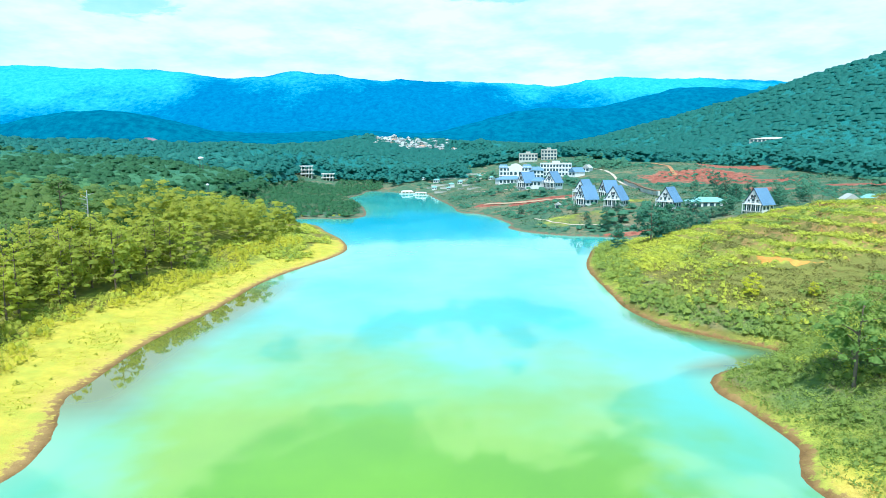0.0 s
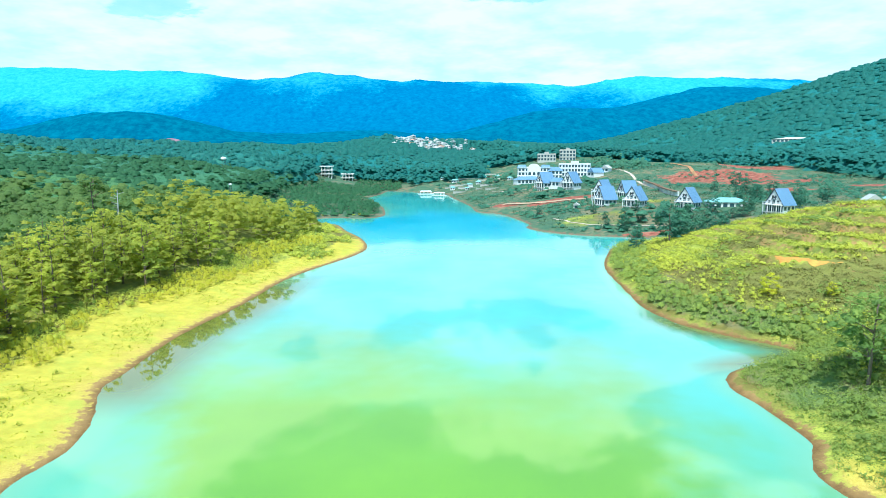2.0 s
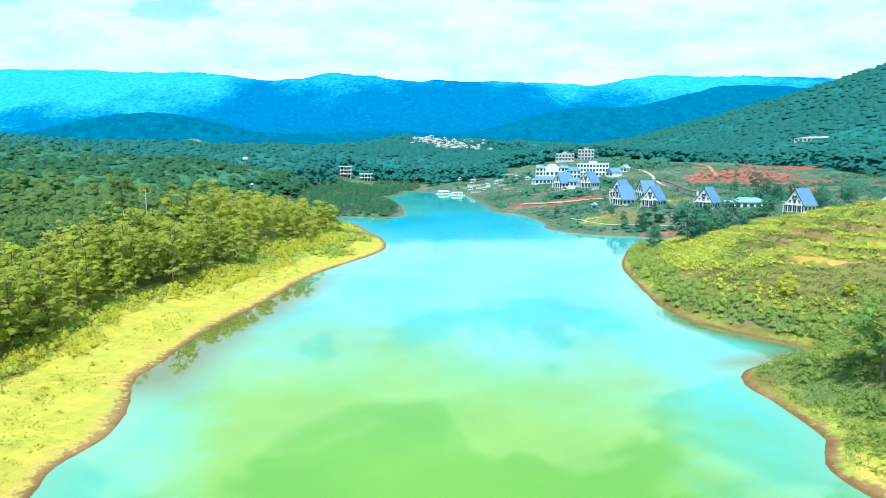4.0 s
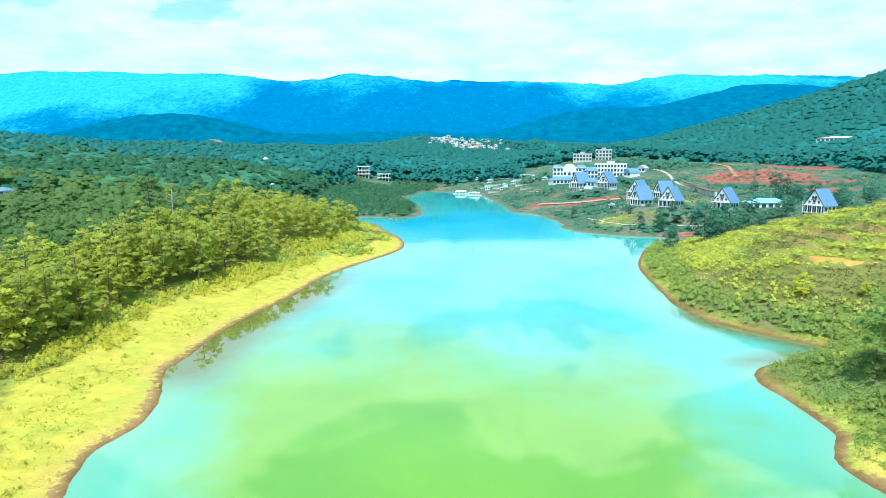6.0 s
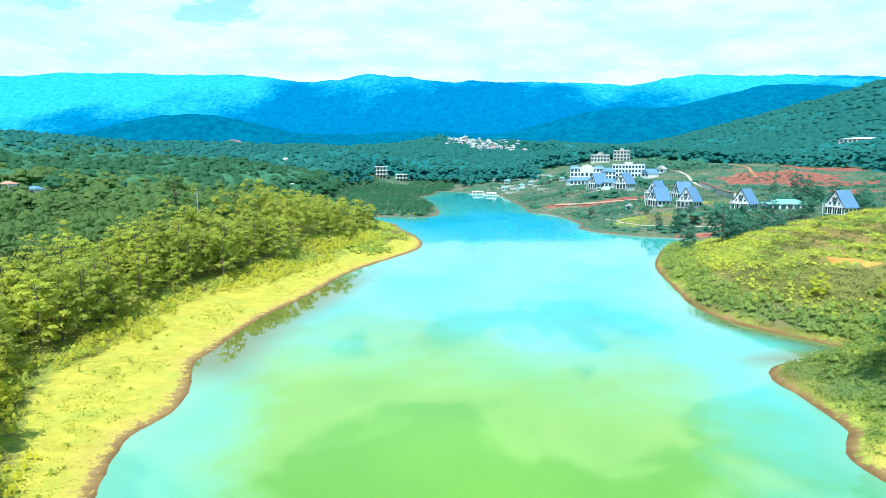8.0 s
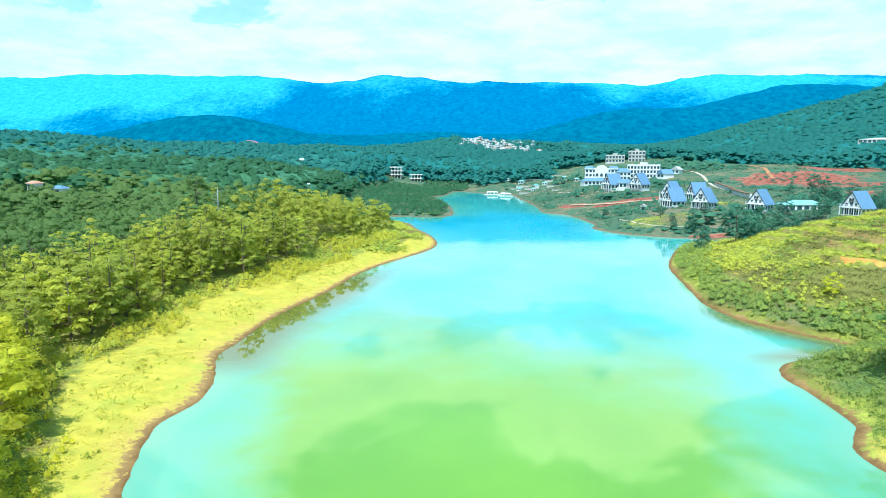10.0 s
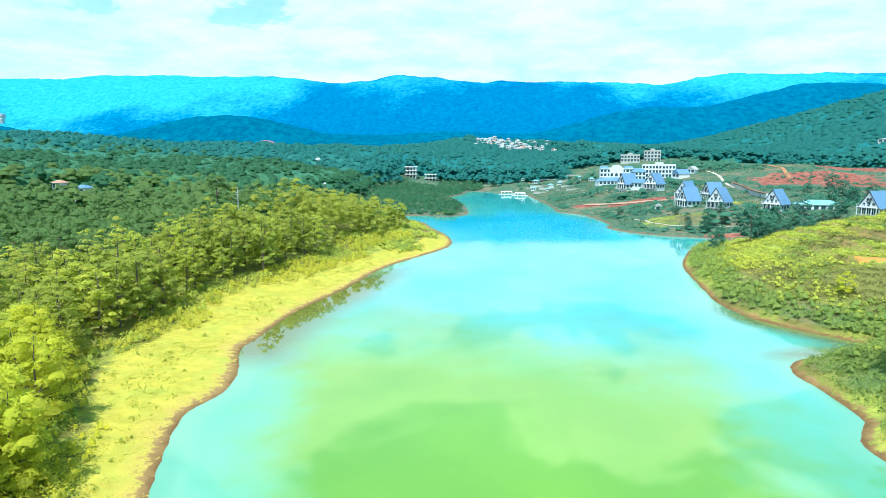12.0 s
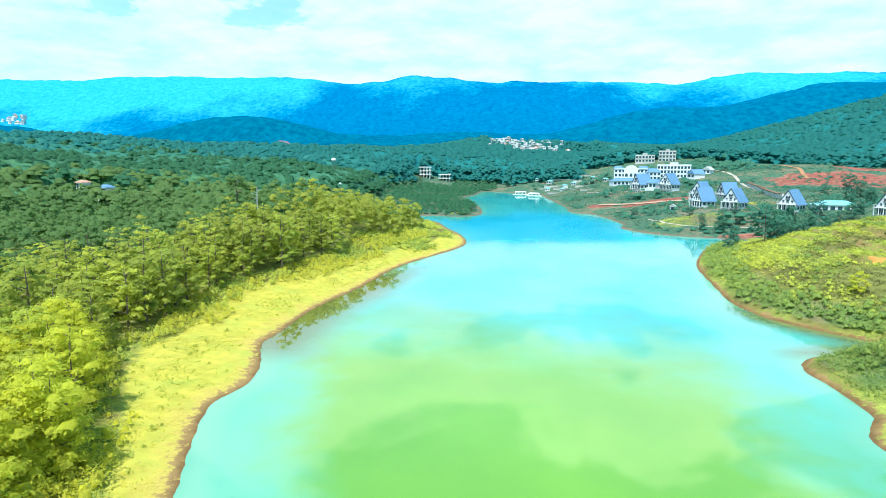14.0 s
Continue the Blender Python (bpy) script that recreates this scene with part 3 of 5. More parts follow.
RIDGES += [(-3400, 2550, 300, 420, 430), (3500, 2550, 300, 420, 430), (-640, 1330, 145, 300, 150), (-1350, 1400, 110, 350, 200), (-150, 1500, 75, 260, 170), (330, 1560, 120, 240, 190), (800, 1660, 205, 330, 230), (1150, 1500, 120, 300, 200)]


def ridge_height(x, y):
    z = 0.0
    for cx, cy, h, rx, ry in RIDGES:
        z = z + h * np.exp(-((x - cx) / rx) ** 2 - ((y - cy) / ry) ** 2) * 0.80
    z = z + 25 * ease(1200, 1500, y) + 60 * ease(1700, 2500, y) + (14 + 30 * ease(1500, 2200, y)) * rough_noise(x, y, 380, 5) + 7 * np.abs(rough_noise(x, y, 45, 3))
    return z - 90 * ease(1180, 1000, y), {}


tagged(new("backdrop", sheet_mesh("backdrop", np.arange(-3900, 3901, 20.0), np.arange(1000, 3400, 23.0), ridge_height, M_FAR)), "long wooded mountain ridge in the distance, haze put into its blue glow", "hills", kind="structure")


def lake_surface(x, y):
    d = shore_distance(x, y)
    # Second layer: strips of water where the bank's reflection is painted.
    return 0.0 * x, dict(shore=d, bank_reflection=0.95 * ease(-13, -3, d) * ease(8, -8, x) * ease(165, 135, y) * ease(72, 86, y) + 0.85 * ease(-7, -1.0, d) * ease(30, 40, x) * ease(125, 108, y) * ease(84, 90, y))


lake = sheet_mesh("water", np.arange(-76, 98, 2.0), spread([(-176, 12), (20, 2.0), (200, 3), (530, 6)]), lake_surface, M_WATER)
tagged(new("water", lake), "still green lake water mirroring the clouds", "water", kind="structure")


# ---- trees ----
def leaf_quads(rng, centres, spread_xy, spread_z, per, size, up=0.55, slim=1.0, shell=False):
    """Leaf sprays scattered round centres, or over the upper skin of the puffs there: their corners."""
    n = len(centres) * per
    c = np.repeat(centres, per, 0)
    off = rng.normal(size=(n, 3))
    if shell:
        off[:, 2] = np.abs(off[:, 2]) - 0.35
    off /= np.linalg.norm(off, axis=1, keepdims=True) + 1e-9
    off *= rng.uniform(0.62, 1.15, (n, 1)) if shell else rng.rand(n, 1) ** 0.45
    c = c + off * np.stack([np.repeat(np.broadcast_to(spread_xy, len(centres)), per)] * 2 + [np.repeat(np.broadcast_to(spread_z, len(centres)), per)], 1)
    nrm = 0.75 * rng.normal(size=(n, 3)) + np.array([0, 0, up * 2.0]) + off * 1.5
    nrm /= np.linalg.norm(nrm, axis=1, keepdims=True)
    u = np.cross(nrm, rng.normal(size=(n, 3)))
    u /= np.linalg.norm(u, axis=1, keepdims=True) + 1e-9
    v = np.cross(nrm, u)
    s = (np.repeat(np.broadcast_to(size, len(centres)), per) * rng.uniform(0.6, 1.3, n))[:, None]
    u, v = u * s, v * s * slim * rng.uniform(0.35, 0.7, (n, 1))
    quad = np.stack([c - u, c + v * 0.9, c + u, c - v * 0.9], 1)
    return quad.reshape(-1, 3)


PUFF = ((1.0, -0.35), (0.6, 0.74))


def puffs(rng, centres, wide, tall, rings):
    """Uneven six-sided clumps of foliage round centres: corners and faces."""
    n, k = len(centres), len(rings)
    wide, tall = (np.broadcast_to(v, n)[:, None, None] for v in (wide, tall))
    turn = rng.rand(n, 1, 1) * 6.283 + np.arange(6) / 6 * 6.283 + 0.2 * rng.normal(size=(n, k, 6))
    r = wide * np.array([q[0] for q in rings])[None, :, None] * rng.uniform(0.72, 1.22, (n, k, 6))
    z = tall * (np.array([q[1] for q in rings])[None, :, None] + rng.uniform(-0.16, 0.16, (n, k, 6)))
    verts = np.stack([r * np.cos(turn), r * np.sin(turn), z], -1) + np.asarray(centres)[:, None, None, :]
    one = [(a * 6 + b, a * 6 + (b + 1) % 6, a * 6 + 6 + (b + 1) % 6, a * 6 + 6 + b) for a in range(k - 1) for b in range(6)]
    top = (k - 1) * 6
    one += [(top, top + 1, top + 2, top + 3), (top, top + 3, top + 4, top + 5)]
    quads = np.array(one)[None] + (np.arange(n) * k * 6)[:, None, None]
    return verts.reshape(-1, 3), quads.reshape(-1, 4)


def leafy_mesh(name, rng, centres, wide, tall, per, leaf, material, tint, rings=PUFF, up=0.8, slim=0.9, core=0.7):
    """Clumps of foliage with leaf sprays over their skin, as one mesh."""
    verts, quads = puffs(rng, centres, wide * core, tall * core * (1.3 if core < 0.5 else 1.0), rings)
    shade = np.repeat(np.clip(tint, 0, 1), 6 * len(rings))
    if per:
        more = leaf_quads(rng, centres, wide, tall, per, leaf, up, slim, True)
        quads = np.concatenate([quads, quads_for(more) + len(verts)])
        verts = np.concatenate([verts, more])
        shade = np.concatenate([shade, np.repeat(np.clip(tint + 0.12, 0, 1), per * 4)])
    return mesh_of(name, verts, quads, material, shade, smooth=True)


def quads_for(verts):
    return np.arange(len(verts)).reshape(-1, 4)


def pine_tree(name, seed, height, radius, needles, pads=36, per=26, leaf=0.2, low=0.35, label="", category="tree", flat=0.55, core=0.55):
    """A pine: trunk with limbs, and a domed crown of needle pads in tiers."""
    rng = np.random.RandomState(seed)
    tree = new(name)
    f = (np.arange(pads) + rng.uniform(0.1, 0.9, pads)) / pads
    f = 1 - (1 - f) ** 0.8
    z = height * (low + (0.95 - low) * f)
    reach = np.sqrt(np.clip(1 - ((f - 0.30) / 0.74) ** 2, 0.0, 1))
    out = radius * reach * rng.uniform(0.35, 0.92, pads)
    turn = np.arange(pads) * 2.4 + rng.uniform(-0.7, 0.7, pads)
    lean = rng.uniform(-0.08, 0.08, 2) * radius
    c = np.stack([out * np.cos(turn) + lean[0] * f, out * np.sin(turn) + lean[1] * f, z], 1)
    wide = radius * rng.uniform(0.27, 0.44, pads) * (1 - 0.25 * f)
    bm = bmesh.new()
    bend = rng.uniform(-0.25, 0.25, (4, 2))
    stops = [Vector((bend[k][0] * k / 2, bend[k][1] * k / 2, height * s)) for k, s in enumerate((0, 0.33, 0.66, 0.93))]
    for k in range(3):
        rod(bm, stops[k] - Vector((0, 0, 0.6 if k == 0 else 0)), stops[k + 1], height * (0.020 - 0.006 * k), height * (0.014 - 0.0055 * k), 6)
    for k in range(0, pads, 3):
        p = Vector(c[k])
        foot = max(height * 0.25, p.z - 0.45 * math.hypot(p.x, p.y))
        rod(bm, (0, 0, min(foot, height * 0.9)), p, height * 0.006, height * 0.002, 4)
    part("trunk", bm, M_BARK, tree)
    # Higher pads lighter: sun on the crown top put into the tint.
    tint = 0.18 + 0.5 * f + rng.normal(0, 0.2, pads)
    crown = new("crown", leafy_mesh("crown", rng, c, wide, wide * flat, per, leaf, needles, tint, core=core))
    crown.parent = tree
    return tagged(tree, label, category)


def scattered(rng, x0, x1, y0, y1, step):
    """Jittered places over a stretch of the plan."""
    gx, gy = np.meshgrid(np.arange(x0, x1, step), np.arange(y0, y1, step))
    return (gx + rng.uniform(-0.46, 0.46, gx.shape) * step).ravel(), (gy + rng.uniform(-0.46, 0.46, gy.shape) * step).ravel()


def woods_mesh(name, rng, x, y, z, height, radius, k, per, leaf, material, dome=0.5):
    """Many tree crowns as one canopy: each a dome of k foliage clumps."""
    n = len(x)
    radius = radius * (1.3 if k < 3 else 1.1)
    f = (np.arange(k)[None] + rng.rand(n, k)) / k if k > 1 else 0.55 + 0.25 * rng.rand(n, 1)
    a = np.arange(k)[None] * 2.4 + rng.rand(n, 1) * 6.283 + rng.uniform(-0.6, 0.6, (n, k))
    wide = np.broadcast_to((radius * (0.92, 0.92, 0.75, 0.66, 0.60, 0.56, 0.52, 0.48, 0.45, 0.42)[k])[:, None], (n, k)) * rng.uniform(0.8, 1.15, (n, k))
    r = np.maximum(radius[:, None] * np.sqrt(np.clip(1 - f ** 2, 0.0, 1)) * rng.uniform(0.55, 1.0, (n, k)) - 0.5 * wide, 0) if k > 1 else np.zeros((n, 1))
    c = np.stack([x[:, None] + r * np.cos(a), y[:, None] + r * np.sin(a), z[:, None] + height[:, None] * (1 - dome + dome * f * 0.85)], -1).reshape(-1, 3)
    # Random tone per tree, plus sunlit tops as lighter upper clumps.
    tint = (rng.uniform(0.0, 0.7, n)[:, None] + f * 0.35).ravel()
    deep = (wide * (0.6 if per > 3 else 0.52)).ravel()
    return leafy_mesh(name, rng, c, wide.ravel(), deep, per, leaf, material, tint, core=0.95 if per < 4 else 0.6, up=1.4)


rng = np.random.RandomState(11)
px, py = scattered(rng, -190, -20, 18, 300, 4.7)
d = shore_distance(px, py)
keep = (np.hypot(px, py) < 255) & (np.hypot(px + 160, py - 206) > 15) & (d > forest_edge(py) + 1.0) & (px < -5) & ~((py > 232) & (d < 30))
px, py = px[keep], py[keep]
pz = lie_of_land(px, py)[0]
order = np.argsort(np.hypot(px + 10, py - 20) + 0.9 * np.maximum(shore_distance(px, py) - 30, 0))
near, rest = order[:290], order[290:]
fine = [pine_tree("pine_tree", 20 + k, 10.4 + 0.6 * k - (4.0 if k > 3 else 0), 3.4 + 0.3 * (k % 3), (M_PINE, M_DEEP, M_PINE, M_DEEP, M_LIME, M_LIME)[k], 50, 50, 0.19, 0.18 if k < 4 else 0.08, core=0.54, label=("deep green pine" if k % 2 else "sunlit yellow-green pine") + " at the edge of the shore wood" if k < 4 else "low bright lime-yellow tree at the edge of the shore wood") for k in range(6)]
models = [pine_tree("pine_tree", 40 + k, 10.0 + 0.6 * k, 3.5 + 0.3 * (k % 3), M_DEEP if k % 3 else M_PINE, 38, 14, 0.38, 0.15, label="deep green pine in the wood behind the grassy shore") for k in range(6)]
lime_rng = random.Random(8)
for n in range(26):
    x, y = lime_rng.uniform(-64, -40), lime_rng.uniform(33, 62)
    if shore_distance(np.array([x]), np.array([y]))[0] < forest_edge(y) + 2.5:
        continue
    at = pose(x, y, ground_z(x, y), 0, 0, lime_rng.uniform(0, 360)) @ Matrix.Scale(lime_rng.uniform(0.6, 1.0), 4)
    one = copy_thing(fine[4 + n % 2], at)
    one.matrix_basis = at
    tagged(one, group="pines on the west shore")
shady = [pine_tree("pine_tree", 60 + k, 10.0 + 0.8 * k, 3.6 + 0.3 * k, M_SHADY, 34, 12, 0.4, 0.2, label="pine deep in the wood, cloud shade in its needle colour") for k in range(3)]


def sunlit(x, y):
    """The strip of the wood next to the shore that gets the sunlit, yellow-green needle colours."""
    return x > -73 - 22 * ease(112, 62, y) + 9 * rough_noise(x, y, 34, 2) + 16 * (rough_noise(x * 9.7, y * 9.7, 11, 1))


used = set()
for n, i in enumerate(near):
    s = rng.uniform(0.72, 1.15)
    at = pose(px[i], py[i], pz[i], 0, 0, rng.uniform(0, 360)) @ Matrix.Scale(s, 4)
    close = math.hypot(px[i], py[i]) < 92
    m = fine[(0, 2, 0, 2, 1, 3)[rng.randint(6)] if py[i] > 70 or rng.rand() < 0.1 else 4 + rng.randint(2)] if close else models[n % 6]
    # Behind the sunlit strip the needles are coloured as under cloud.
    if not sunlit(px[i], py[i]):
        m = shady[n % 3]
    one = copy_thing(m, at) if m.name in used else m
    used.add(m.name)
    one.matrix_basis = at
    tagged(one, group="pines on the west shore")
for m in fine + models + shady:
    if m.name not in used:
        for o in (*m.children_recursive, m):
            bpy.data.objects.remove(o)
lit = sunlit(px[rest], py[rest]) & (np.hypot(px[rest], py[rest]) < 235)
# Sun and cloud shade told apart by needle colour alone.
for some, needles, label in ((rest[lit], M_DEEP, "sunlit yellow-green pine wood behind the shore"), (rest[~lit], M_SHADY, "pine wood on rolling ground, cloud shade in its colour")):
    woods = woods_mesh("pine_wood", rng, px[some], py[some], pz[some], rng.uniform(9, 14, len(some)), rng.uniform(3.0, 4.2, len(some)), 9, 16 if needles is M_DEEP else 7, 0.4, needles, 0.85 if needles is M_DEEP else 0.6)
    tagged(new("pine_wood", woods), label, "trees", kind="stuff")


def forested(x, y, d):
    """Where the far woods stand."""
    dist = np.hypot(x, y)
    village = (x > -20) & (y > 100) & (dist < 520 + 60 * rough_noise(x, y, 120))
    shrubs = (x < 0) & (x > -96) & (d < 66 + 14 * rough_noise(x, y, 40)) & (y > 230) & (y < 575)
    town = (np.abs(x - 45) < 85) & (y > 830) & (y < 1040)
    village |= (x > 60) & (x < 250) & (y > 400) & (y < 592)
    shrubs |= (np.hypot(x + 160, y - 205) < 22) | ((np.abs(x + 71) < 22) & (np.abs(y - 545) < 30))
    mountain = (x > 288) & (dist > 455 + 20 * rough_noise(x, y, 60))
    return (d > 25) & (red_cuts(x, y) < 0.12) & ~shrubs & ~town & (~village | mountain)


CELL = 7.0


def crown_cells(i, j):
    """The tree of a grid cell: its place, a height from 0 to 1 and a kind from 0 to 1."""
    h = [LATTICE[(i + 31 * k) % 256, (j + 57 * k) % 256] for k in range(3)]
    return (i + 0.1 + 0.8 * h[0]) * CELL, (j + 0.1 + 0.8 * h[1]) * CELL, h[2], (h[0] * 7.3 + h[1] * 3.1) % 1.0


def canopy_height(x, y):
    """Top of a closed forest: the shaded inner mass of the crowns, one tree in each cell of a jittered grid."""
    i, j = np.floor(x / CELL).astype(int), np.floor(y / CELL).astype(int)
    top, kind = np.zeros_like(x), np.zeros_like(x)
    for a in (-1, 0, 1):
        for b in (-1, 0, 1):
            cx, cy, tall, sort = crown_cells(i + a, j + b)
            r2 = ((x - cx) ** 2 + (y - cy) ** 2) / (3.6 + 1.5 * tall) ** 2
            here = (7.5 + 7 * tall) * (0.3 + np.where(np.hypot(x, y) > 460, 0.66, 0.58) * np.clip(1 - r2, 0, 1))
            kind = np.where(here > top, sort, kind)
            top = np.maximum(top, here)
    flat = 0.95 * ease(190, 300, np.hypot(x, y))
    return (top + 0.6 * rough_noise(x, y, 4, 2)) * (1 - flat) + (9.6 + 0.7 * ease(630, 680, np.hypot(x, y))) * flat, kind


def in_canopy(x, y):
    d, dist = shore_distance(x, y), np.hypot(x, y)
    return forested(x, y, d) & (dist + 25 * rough_noise(x, y, 60) > 215) & (np.abs(x) < 0.98 * y + 90) & ~((x > -85) & (x < 0) & (y < 300))


def far_canopy(x, y):
    ok, dist = in_canopy(x, y), np.hypot(x, y)
    z = lie_of_land(x, y)[0]
    top, kind = canopy_height(x, y)
    inner = (ok * 1.0 + in_canopy(x - 9, y) + in_canopy(x + 9, y) + in_canopy(x, y - 9) + in_canopy(x, y - 16)) / 5
    return np.where(ok, z + top * inner ** 1.5, z - 1), dict(kept=ok, crown=kind, tint=0.5 + 0.7 * rough_noise(x, y, 70, 4), haze_tint=ease(300, 600, dist + 60 * rough_noise(x, y, 110)))


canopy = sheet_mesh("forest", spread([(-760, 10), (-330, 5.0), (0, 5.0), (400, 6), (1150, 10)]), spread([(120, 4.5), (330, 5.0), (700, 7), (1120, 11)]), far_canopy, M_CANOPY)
tagged(new("forest", canopy), "pine forest covering the far hills, haze blue in its colour", "forest", kind="stuff")
tx, ty = scattered(rng, -45, 135, 830, 1045, 7.0)
some = rough_noise(tx, ty, 32, 3) > -0.15
tx, ty = tx[some], ty[some]
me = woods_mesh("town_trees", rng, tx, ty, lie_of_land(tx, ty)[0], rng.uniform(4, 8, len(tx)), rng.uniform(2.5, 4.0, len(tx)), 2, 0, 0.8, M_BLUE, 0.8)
tagged(new("town_trees", me), "trees between the houses of the town, haze blue in their colour", "trees", kind="stuff")
gi, gj = (v.ravel() for v in np.meshgrid(np.arange(-760 // CELL, 1150 // CELL).astype(int), np.arange(120 // CELL, 1120 // CELL).astype(int)))
tx, ty, tall, sort = crown_cells(gi, gj)
ring = ~in_canopy(tx, ty)
ok = in_canopy(tx, ty) | in_canopy(tx, ty + 7) | in_canopy(tx, ty + 13) | in_canopy(tx - 7, ty) | in_canopy(tx + 7, ty)
ok &= (shore_distance(tx, ty) > 18) & (red_cuts(tx, ty) < 0.6)
tx, ty, tall, sort, ring = tx[ok], ty[ok], tall[ok], sort[ok], ring[ok]
tz, far = lie_of_land(tx, ty)[0], np.hypot(tx, ty)
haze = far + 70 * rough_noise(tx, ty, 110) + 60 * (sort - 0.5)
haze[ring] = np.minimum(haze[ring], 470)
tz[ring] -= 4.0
# Needle colour steps from cloud shade to haze blue with distance.
for some, needles, k, per, label in ((haze < 315, M_SHADY, 9, 3, "pine forest on rolling ground, cloud shade in its colour"), ((haze >= 315) & (haze < 450), M_WOODS, 8, 2, "pine forest on rolling ground, cloud shade and haze in its colour"),
                                     ((haze >= 450) & (far < 640), M_BLUE, 6, 0, "pine forest on the hills, haze blue in its colour"), ((haze >= 450) & (far >= 640) & ((far < 800) | (sort < 0.72)), M_BLUE, 1, 0, "pine forest covering the far hills, haze blue in its colour")):
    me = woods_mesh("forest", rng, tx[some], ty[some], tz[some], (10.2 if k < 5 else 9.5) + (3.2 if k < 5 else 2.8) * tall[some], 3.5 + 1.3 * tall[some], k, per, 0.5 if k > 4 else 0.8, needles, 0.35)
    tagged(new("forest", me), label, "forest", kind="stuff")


# ---- shrubs and grass ----
def shrubs_mesh(name, rng, x, y, z, radius, height, per, leaf, material, tint):
    """Low bushes as leafy clumps; the lowest are tufts of blades alone."""
    c = np.stack([x, y, z + height * 0.35], 1)
    if np.mean(height) > 0.5:
        return leafy_mesh(name, rng, c, radius * 0.85, height * 0.55, max(6, int(per * 0.95)), leaf * (0.66 if leaf.mean() < 0.33 else 0.9), material, tint, core=0.38 if leaf.mean() < 0.33 else 0.72)
    verts = leaf_quads(rng, c, radius, height * 0.55, per, leaf, 0.5)
    return mesh_of(name, verts, quads_for(verts), material, np.repeat(np.clip(tint, 0, 1), per * 4))


def plant(name, label, x0, x1, y0, y1, step, where, radius, height, per, leaf, material, tint=0.5, patch=8.0):
    """Bushes over a stretch of the plan, where a test of distance from the water, place and patchiness allows."""
    x, y = scattered(rng, x0, x1, y0, y1, step)
    d, v = shore_distance(x, y), rough_noise(x, y, patch, 3)
    ok = where(x, y, d, v)
    x, y, v = x[ok], y[ok], v[ok]
    n = len(x)
    size = rng.uniform(0.55, 1.4, n)
    me = shrubs_mesh(name, rng, x, y, lie_of_land(x, y)[0], radius * size, height * size, per, leaf * size, material, tint + v * 0.7 + rng.normal(0, 0.2, n))
    tagged(new(name, me), label, "shrubs" if height > 0.6 else "grass", kind="stuff")


def lawn_at(x, y):
    """Mown bright lawn below the houses, one where it is full."""
    return np.exp(-((x - 76) / 17) ** 4 - ((y - 247) / 13) ** 4) + np.exp(-((x - 108) / 9) ** 4 - ((y - 268) / 7) ** 4)


plant("shrubs", "golden flowering shrubs along the edge of the pine wood", -75, -8, 25, 205, 1.6, lambda x, y, d, v: (x < 0) & (d > forest_edge(y) - 3.0 - 4.5 * ease(80, 95, y) - 2.5 * v) & (d < forest_edge(y) + 1) & (v > 0.02), 1.3, 2.0, 60, 0.22, M_GOLD, 0.7, 9.0)
plant("shrubs", "green bushes along the edge of the pine wood", -75, -8, 25, 205, 1.6, lambda x, y, d, v: (x < 0) & (d > forest_edge(y) - 2.5 - 4.0 * ease(80, 95, y) - 2.5 * v) & (d < forest_edge(y) + 2) & (v < 0.05) & (v > -0.6), 1.2, 1.7, 56, 0.22, M_SHRUB, 0.6, 9.0)
plant("shrubs", "bright green bushes at the foot of the lime trees", -62, -30, 26, 56, 1.5, lambda x, y, d, v: (x < 0) & (d > 6.5) & (d < 22) & (v > -0.3), 1.1, 1.6, 70, 0.17, M_LIME, 0.6, 5.0)
plant("shrubs", "green shrubs on the grassy point", -60, -8, 175, 300, 1.9, lambda x, y, d, v: (x < 0) & (d > 5) & (d < forest_edge(y) + 6) & (v > -0.1), 1.2, 1.3, 24, 0.36, M_SHRUB)
plant("shrubs", "blue-green bushes on the grassy point", -60, -8, 165, 235, 2.2, lambda x, y, d, v: (x < 0) & (d > 4) & (d < forest_edge(y) + 2) & (v > 0.05), 1.3, 1.5, 30, 0.34, M_BANK, 0.6, 14.0)
plant("grass", "dry yellow grass tufts on the lake shore", -62, -16, 25, 200, 1.0, lambda x, y, d, v: (x < 0) & (d > 2.2) & (d < forest_edge(y) + 2) & (v > -0.1), 0.5, 0.14, 7, 0.10, M_GOLD, 0.7, 6.0)
plant("grass", "green weeds on the dry grassy shore", -62, -20, 25, 190, 1.4, lambda x, y, d, v: (x < 0) & (d > 3.5) & (d < forest_edge(y) + 2) & (v > 0.26), 0.8, 0.3, 16, 0.13, M_SHRUB, 0.75, 9.0)
plant("shrubs", "low brown-green weeds scattered on the shore", -62, -20, 25, 190, 3.4, lambda x, y, d, v: (x < 0) & (d > 3.5) & (d < forest_edge(y)) & (v > 0.0), 0.5, 0.6, 26, 0.16, M_DEEP, 0.5, 3.0)
plant("shrubs", "dense dark green bank shrubs above the red shore", 36, 80, 90, 215, 1.5, lambda x, y, d, v: (x > 0) & (d > 1.5 + 0.5 * v) & (d < 8.5 + 5 * v) & (v > -0.75), 1.9, 1.7, 56, 0.26, M_BANK, 0.45, 7.0)
plant("shrubs", "blue-green bushes on the near bank", 38, 80, 46, 95, 1.25, lambda x, y, d, v: (x > 0) & (d > 4.0 + 2 * v - 3.2 * ease(84, 90, y)) & (d < 19) & (v > -0.3), 1.3, 1.3, 70, 0.2, M_BANK, 0.45, 8.0)
